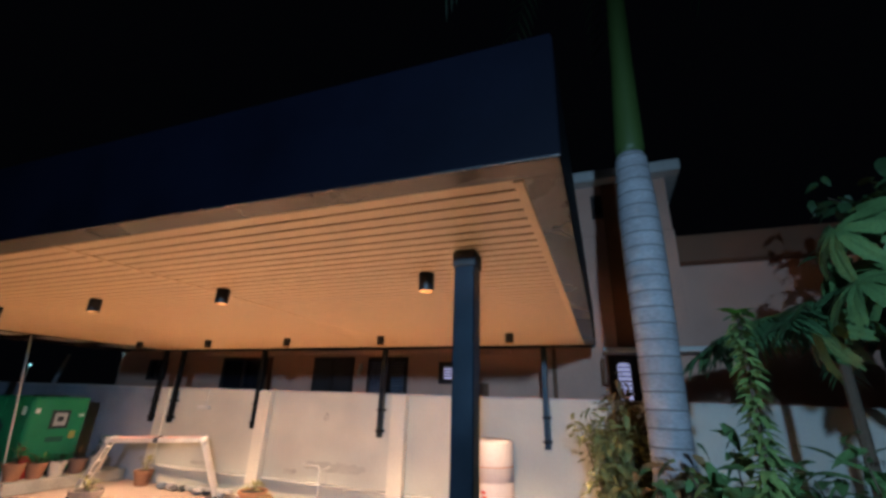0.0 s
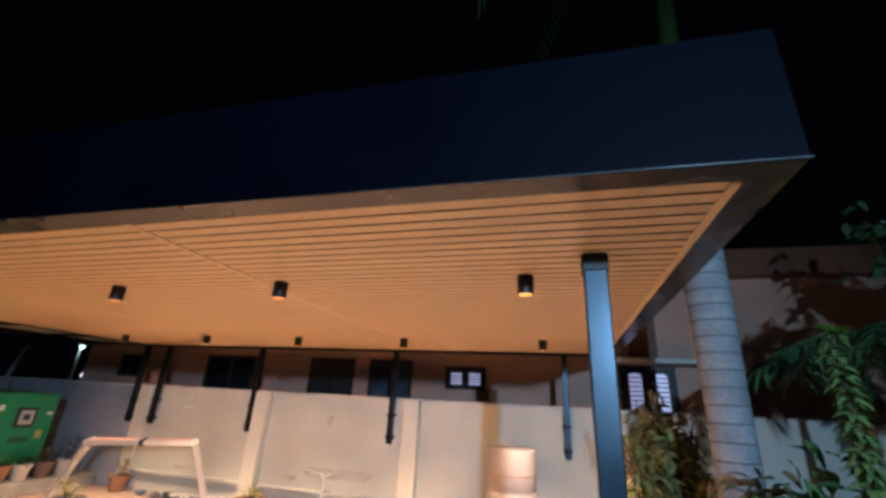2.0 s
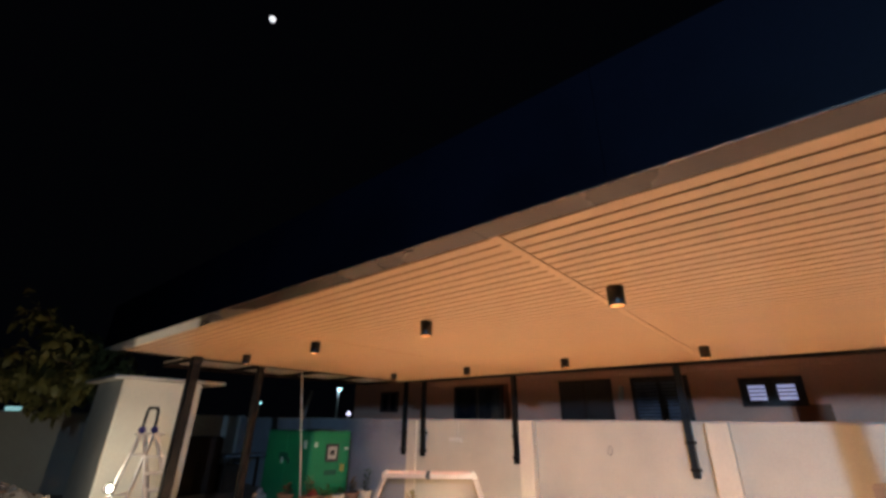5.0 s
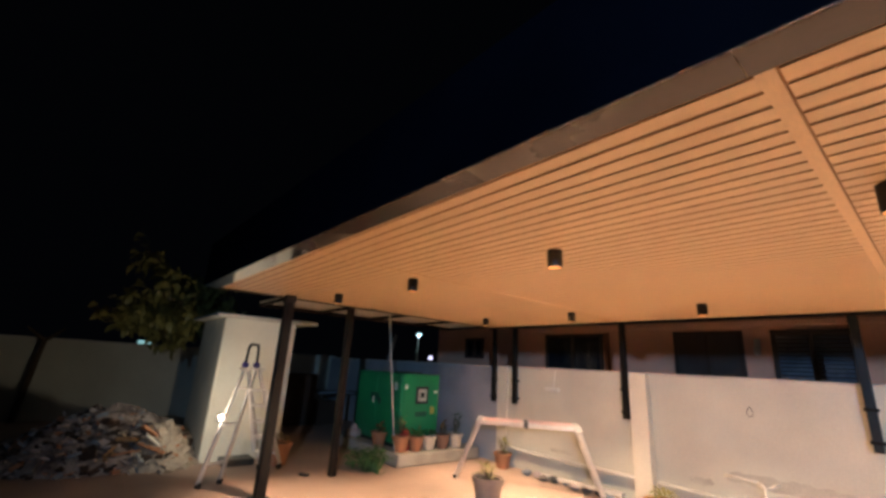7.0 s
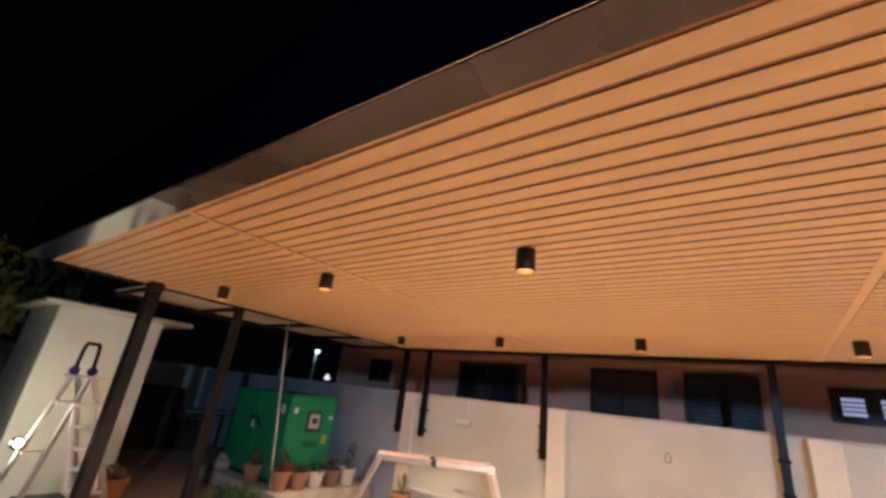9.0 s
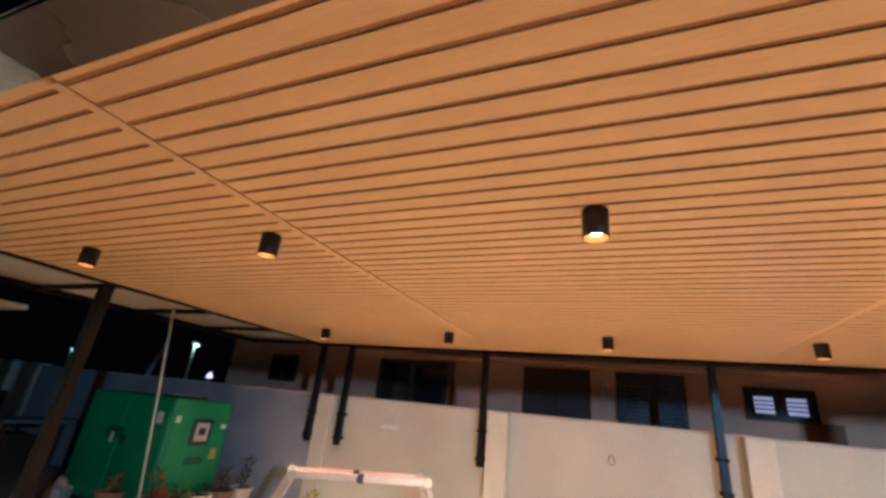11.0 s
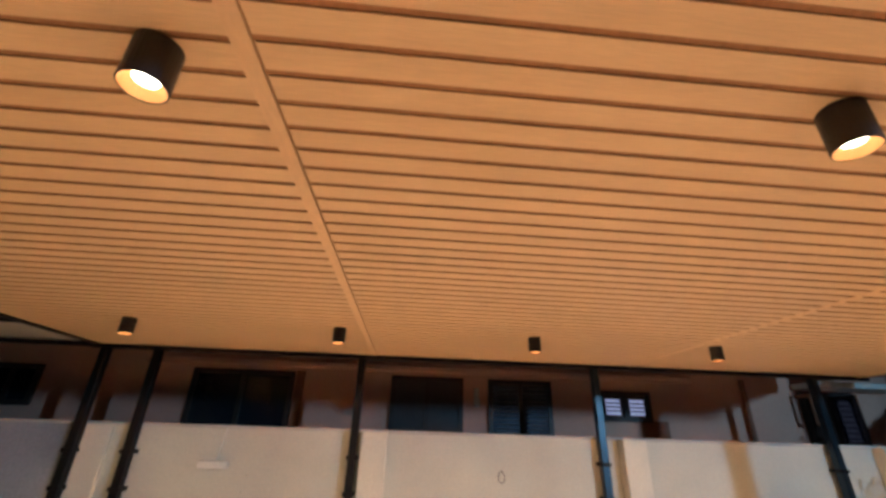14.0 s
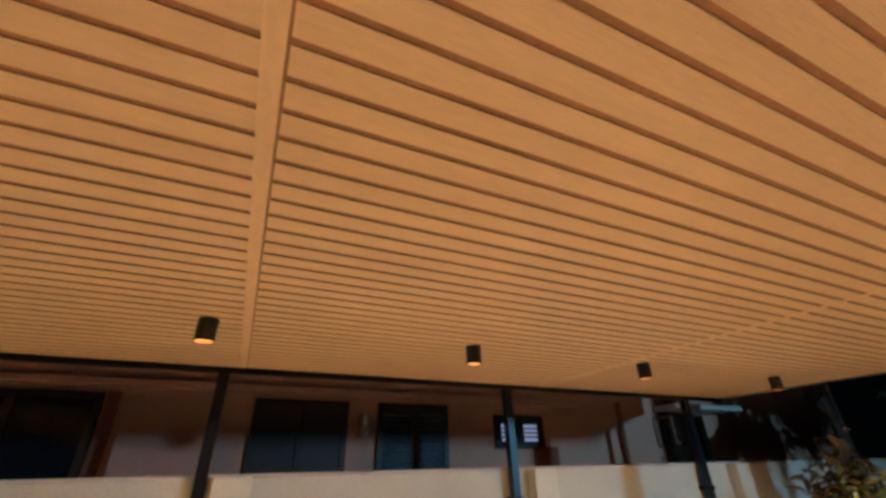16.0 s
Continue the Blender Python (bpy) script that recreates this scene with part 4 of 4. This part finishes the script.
def whorled_sapling(at, height, reach, name, label, leafmat, newmat, seed):
    """A slim sapling whose stem carries close whorls of drooping narrow leaves."""
    g = random.Random(seed)
    t = thing(name, label, "plant", at=at)
    bm = bmesh.new()
    rod(bm, (0, 0, 0), (0.03, 0.02, height), 0.020, 0.008, 8)
    part("stem", bm, TWIG, t)
    rows, tips = [], []
    z = 1.05
    while z < height - 0.03:
        full = 0.80 + 0.50 * (1 - z / height)
        n = 9
        for k in range(n):
            yaw = 360 * (k + g.uniform(-0.25, 0.25)) / n + z * 300
            zz = z + g.uniform(-0.015, 0.015)
            m = aim((0.03 * z / height, 0.02 * z / height, zz), yaw, g.uniform(-5, 28), g.uniform(-22, 22), full * g.uniform(0.75, 1.15))
            rows.append((m, leaf_shape(reach, reach * 0.40, 0.35, 0.6, 5)))
        z += 0.050
    leaf_mass("foliage", rows, leafmat, t)
    for k in range(4):
        tips.append((aim((0.03, 0.02, height - 0.02), k * 95 + 20, 40 - 8 * k, 0, 1), leaf_shape(0.15, 0.085, 0.3, 0.35)))
    leaf_mass("young_foliage", tips, newmat, t, "bright young leaves at the top")
    return t


def feather(bm, rows, start, yaw, length, rise, droop, leaflet, g, thick=0.012):
    """One pinnate frond: an arching midrib with two ranks of leaflets."""
    last, n = None, 24
    for i in range(n + 1):
        s = i / n
        p = start + Vector((length * s * math.cos(radians(yaw)), length * s * math.sin(radians(yaw)), rise * s - droop * s * s))
        if last is not None:
            rod(bm, last, p, thick * (1.05 - s), thick * (1.0 - s) + 0.001, 5)
        last = p
        if i > 3:
            for sgn in (-1, 1):
                rows.append((aim(p, yaw - 90 + sgn * g.uniform(48, 64), g.uniform(-38, -12), g.uniform(-15, 15), (1.05 - 0.8 * abs(s - 0.5)) * g.uniform(0.85, 1.1)), leaf_shape(leaflet, leaflet * 0.13, 0.2, 0.35, 3)))


def feather_palm(at, trunk, count, length, label, leafmat, seed, leaflet=0.30, spread=0):
    g = random.Random(seed)
    t = thing("feather_palm", label, "plant", at=at)
    part("trunk", rod(bmesh.new(), (0, 0, 0), (0.02, 0, trunk), 0.05, 0.035, 10), TWIG, t)
    for k in range(count):
        bm, rows = bmesh.new(), []
        feather(bm, rows, Vector((0.02, 0, trunk)), k * 360 / count + spread, length * g.uniform(0.85, 1.1), g.uniform(0.15, 0.55) * length, g.uniform(0.25, 0.60) * length, leaflet, g)
        f = part("frond", bm, SHAFT, t)
        leaf_mass("foliage", rows, leafmat, f)
    return t


def lobed_leaf(size):
    """A hand-shaped leaf: seven toothed lobes round the stalk end, dished and drooping."""
    verts, faces = [(0, 0, 0)], []
    n = 98
    for i in range(n + 1):
        a = -2.45 + 4.9 * i / n
        lobe = abs(math.cos(a * 7 / 4.9 * math.pi / 2 * 2 + 0.0))
        tooth = 0.86 + 0.14 * abs(math.sin(i * 0.92))
        r = size * (0.30 + 0.70 * lobe ** 0.8) * tooth * (1.0 - 0.16 * abs(a) / 2.45)
        for q in (0.5, 1.0):
            d = r * q
            verts.append((d * math.sin(a), d * math.cos(a), 0.10 * d - 0.75 * d * d / size + 0.05 * size * lobe * q))
    for i in range(n):
        k = 1 + 2 * i
        faces += [(0, k + 2, k), (k, k + 2, k + 3, k + 1)]
    return verts, faces


def papaya(at, trunk, count, reach, size, label, leafmat, seed):
    g = random.Random(seed)
    t = thing("papaya_tree", label, "tree", at=at)
    part("trunk", rod(bmesh.new(), (0, 0, 0), (0.0, 0.03, trunk), 0.055, 0.035, 12), TWIG, t)
    for k in range(count):
        yaw = k * 137.5 + g.uniform(-15, 15)
        z = trunk - 0.035 * k
        out = reach * g.uniform(0.6, 1.05)
        end = Vector((out * math.cos(radians(yaw)), out * math.sin(radians(yaw)), z + g.uniform(-0.05, 0.35) * reach - 0.012 * k))
        st = part("leaf_stalk", rod(bmesh.new(), (0, 0.03, z), end, 0.010, 0.006, 7), SHAFT, t)
        leaf_mass("leaf", [(aim(end, yaw - 90, g.uniform(-80, -35), g.uniform(-18, 18), g.uniform(0.8, 1.15)), lobed_leaf(size))], leafmat, st)
    return t


def bush(at, size, count, leaf, material, name, label, seed, twigs=14, big=0):
    """A shrub: branching twigs that carry many leaves; big: count of larger leaves as pieces of their own."""
    g = random.Random(seed)
    t = thing(name, label, "shrub", at=at)
    bm, ends = bmesh.new(), []
    for k in range(twigs):
        a, r = g.uniform(0, 6.28), g.uniform(0.3, 1.0)
        mid = Vector((size[0] * 0.35 * r * math.cos(a), size[1] * 0.35 * r * math.sin(a), size[2] * g.uniform(0.35, 0.55)))
        end = Vector((size[0] * r * math.cos(a), size[1] * r * math.sin(a), size[2] * g.uniform(0.55, 1.0)))
        rod(bm, (0.03 * math.cos(a), 0.03 * math.sin(a), 0), mid, 0.016, 0.010, 6)
        rod(bm, mid, end, 0.010, 0.004, 6)
        ends.append((mid, end))
    part("branch_work", bm, TWIG, t)
    rows = []
    for k in range(count):
        a, b = g.choice(ends)
        p = a.lerp(b, g.uniform(0.1, 1.08)) + Vector((g.gauss(0, 0.07), g.gauss(0, 0.07), g.gauss(0, 0.08)))
        p.z = max(0.03, p.z)
        rows.append((aim(p, g.uniform(0, 360), g.uniform(-50, 40), g.uniform(-40, 40), g.uniform(0.6, 1.25)), leaf_shape(*leaf)))
    leaf_mass("foliage", rows, material, t)
    if big:
        lv, lf = leaf_shape(leaf[0] * 1.7, leaf[1] * 1.7, 0.2, 0.35, 5)
        me = bpy.data.meshes.new("large_leaf")
        me.from_pydata(lv, [], lf)
        me.materials.append(material)
        for p in me.polygons:
            p.use_smooth = True
        for k in range(big):
            a, b = g.choice(ends)
            o = new("large_leaf", me)
            o.parent = t
            o.matrix_basis = aim(a.lerp(b, g.uniform(0.5, 1.05)), g.uniform(0, 360), g.uniform(-35, 30), g.uniform(-30, 30), g.uniform(0.7, 1.2))
    return t


whorled_sapling((0.86, 3.20, 0), 2.33, 0.125, "slender_sapling", "slender upright sapling with drooping rows of narrow leaves", LEAFPALE, LEAFNEW, 3)
feather_palm((1.75, 4.15, 0), 2.46, 13, 1.0, "dark feather-leaved palm standing behind the sapling", LEAFDARK, 21, 0.36, 14)
papaya((2.05, 3.60, 0), 2.95, 18, 0.62, 0.36, "papaya tree with dark toothed hand-shaped leaves", LEAF, 23)
bush((0.10, 5.30, 0), (0.46, 0.36, 1.66), 1050, (0.14, 0.058, 0.3, 0.4, 3), LEAFOLIVE, "croton_shrub", "brown and olive leaved shrub by the wall", 5, 20)
bush((0.34, 5.72, 0), (0.36, 0.30, 1.98), 800, (0.15, 0.060, 0.3, 0.4, 3), LEAFBROWN, "croton_shrub", "tall reddish brown leaved shrub by the wall", 6, 16)
bush((0.78, 3.25, 0), (0.62, 0.42, 1.56), 600, (0.16, 0.080, 0.25, 0.45, 3), LEAF, "garden_shrub", "open green shrub at the foot of the palm", 7, 14, 26)
bush((0.52, 3.62, 0), (0.24, 0.22, 1.30), 160, (0.15, 0.075, 0.25, 0.5, 3), LEAFBROWN, "croton_shrub", "small reddish brown shrub beside the palm trunk", 17, 10, 8)
bush((1.45, 2.95, 0), (0.62, 0.4, 1.52), 560, (0.17, 0.075, 0.25, 0.35, 3), LEAF, "garden_shrub", "broad green shrub in the flower bed", 8, 14, 20)
bush((2.5, 3.6, 0), (0.7, 0.6, 1.5), 500, (0.17, 0.07, 0.25, 0.35, 3), LEAFDARK, "garden_shrub", "tall dark green shrub at the bed's end", 9, 18, 10)


def broad_tree(at, trunk, crown, count, leaf, material, label, seed, hang=0.0, lean=(0, 0, 0)):
    """A tree with tapered limbs; leaves sit in clumps about the limb ends."""
    g = random.Random(seed)
    t = thing("tree", label, "tree", at=at)
    bm = bmesh.new()
    top = Vector((0.05, 0.03, trunk))
    rod(bm, (0, 0, 0), top, 0.10, 0.065, 10)
    ends = []
    for k in range(13):
        a = k * 2.4 + g.uniform(-0.3, 0.3)
        e = Vector((crown[0] * g.uniform(0.45, 1) * math.cos(a), crown[1] * g.uniform(0.45, 1) * math.sin(a), trunk + crown[2] * g.uniform(0.0, 1.0) - hang * g.random()))
        e += Vector(lean)
        m = top.lerp(e, 0.5) + Vector((0, 0, 0.15))
        rod(bm, top, m, 0.045, 0.025, 8)
        rod(bm, m, e, 0.025, 0.008, 7)
        ends += [(top, m), (m, e), (m, e)]
        for q in range(3):
            e2 = m.lerp(e, g.uniform(0.3, 0.9)) + Vector((g.gauss(0, 0.3), g.gauss(0, 0.3), g.gauss(-0.1, 0.25)))
            rod(bm, m.lerp(e, 0.5), e2, 0.012, 0.005, 6)
            ends.append((m.lerp(e, 0.5), e2))
    part("trunk", bm, TWIG, t)
    rows = []
    for k in range(count):
        a, b = g.choice(ends[3:])
        p = a.lerp(b, g.uniform(0.25, 1.1)) + Vector((g.gauss(0, 0.10), g.gauss(0, 0.10), g.gauss(0, 0.10)))
        rows.append((aim(p, g.uniform(0, 360), g.uniform(-65, 20), g.uniform(-40, 40), g.uniform(0.6, 1.3)), leaf_shape(*leaf)))
    leaf_mass("crown", rows, material, t)
    return t


broad_tree((3.4, 4.4, 0), 2.3, (1.35, 1.2, 1.6), 2200, (0.19, 0.085, 0.25, 0.4, 4), LEAFDARK, "dark broad-leaved tree leaning over the bed", 11)
broad_tree((-13.9, 2.45, 0), 2.3, (1.0, 1.05, 1.25), 1900, (0.22, 0.13, 0.25, 0.4, 3), LEAFOLIVE, "olive leaved tree hanging over the yard beside the kiosk", 12, 1.0, (0.2, -1.25, 0.25))
bm = bmesh.new()
rod(bm, (-14.45, 7.3, 0), (-13.95, 7.32, 1.9), 0.06, 0.05, 9)
rod(bm, (-13.95, 7.32, 1.9), (-13.72, 7.34, 2.55), 0.05, 0.04, 9)
tagged(part("pale_stem", bm, BARK), "pale leaning tree stem behind the boundary wall", "tree")
bm = bmesh.new()
rod(bm, (-16.3, -0.75, 0), (-16.2, -0.60, 1.75), 0.07, 0.05, 9)
rod(bm, (-16.2, -0.60, 1.75), (-16.1, -0.3, 2.05), 0.045, 0.02, 8)
rod(bm, (-16.2, -0.60, 1.75), (-16.2, -0.95, 2.05), 0.045, 0.02, 8)
tagged(part("bare_stump", bm, TWIG), "thin bare tree stem beside the far wall", "tree")
bush((-9.35, 4.05, 0), (0.42, 0.24, 0.30), 420, (0.12, 0.03, 0.2, 0.4, 3), LEAF, "weed_clump", "low weeds growing beside the plinth", 14, 12)
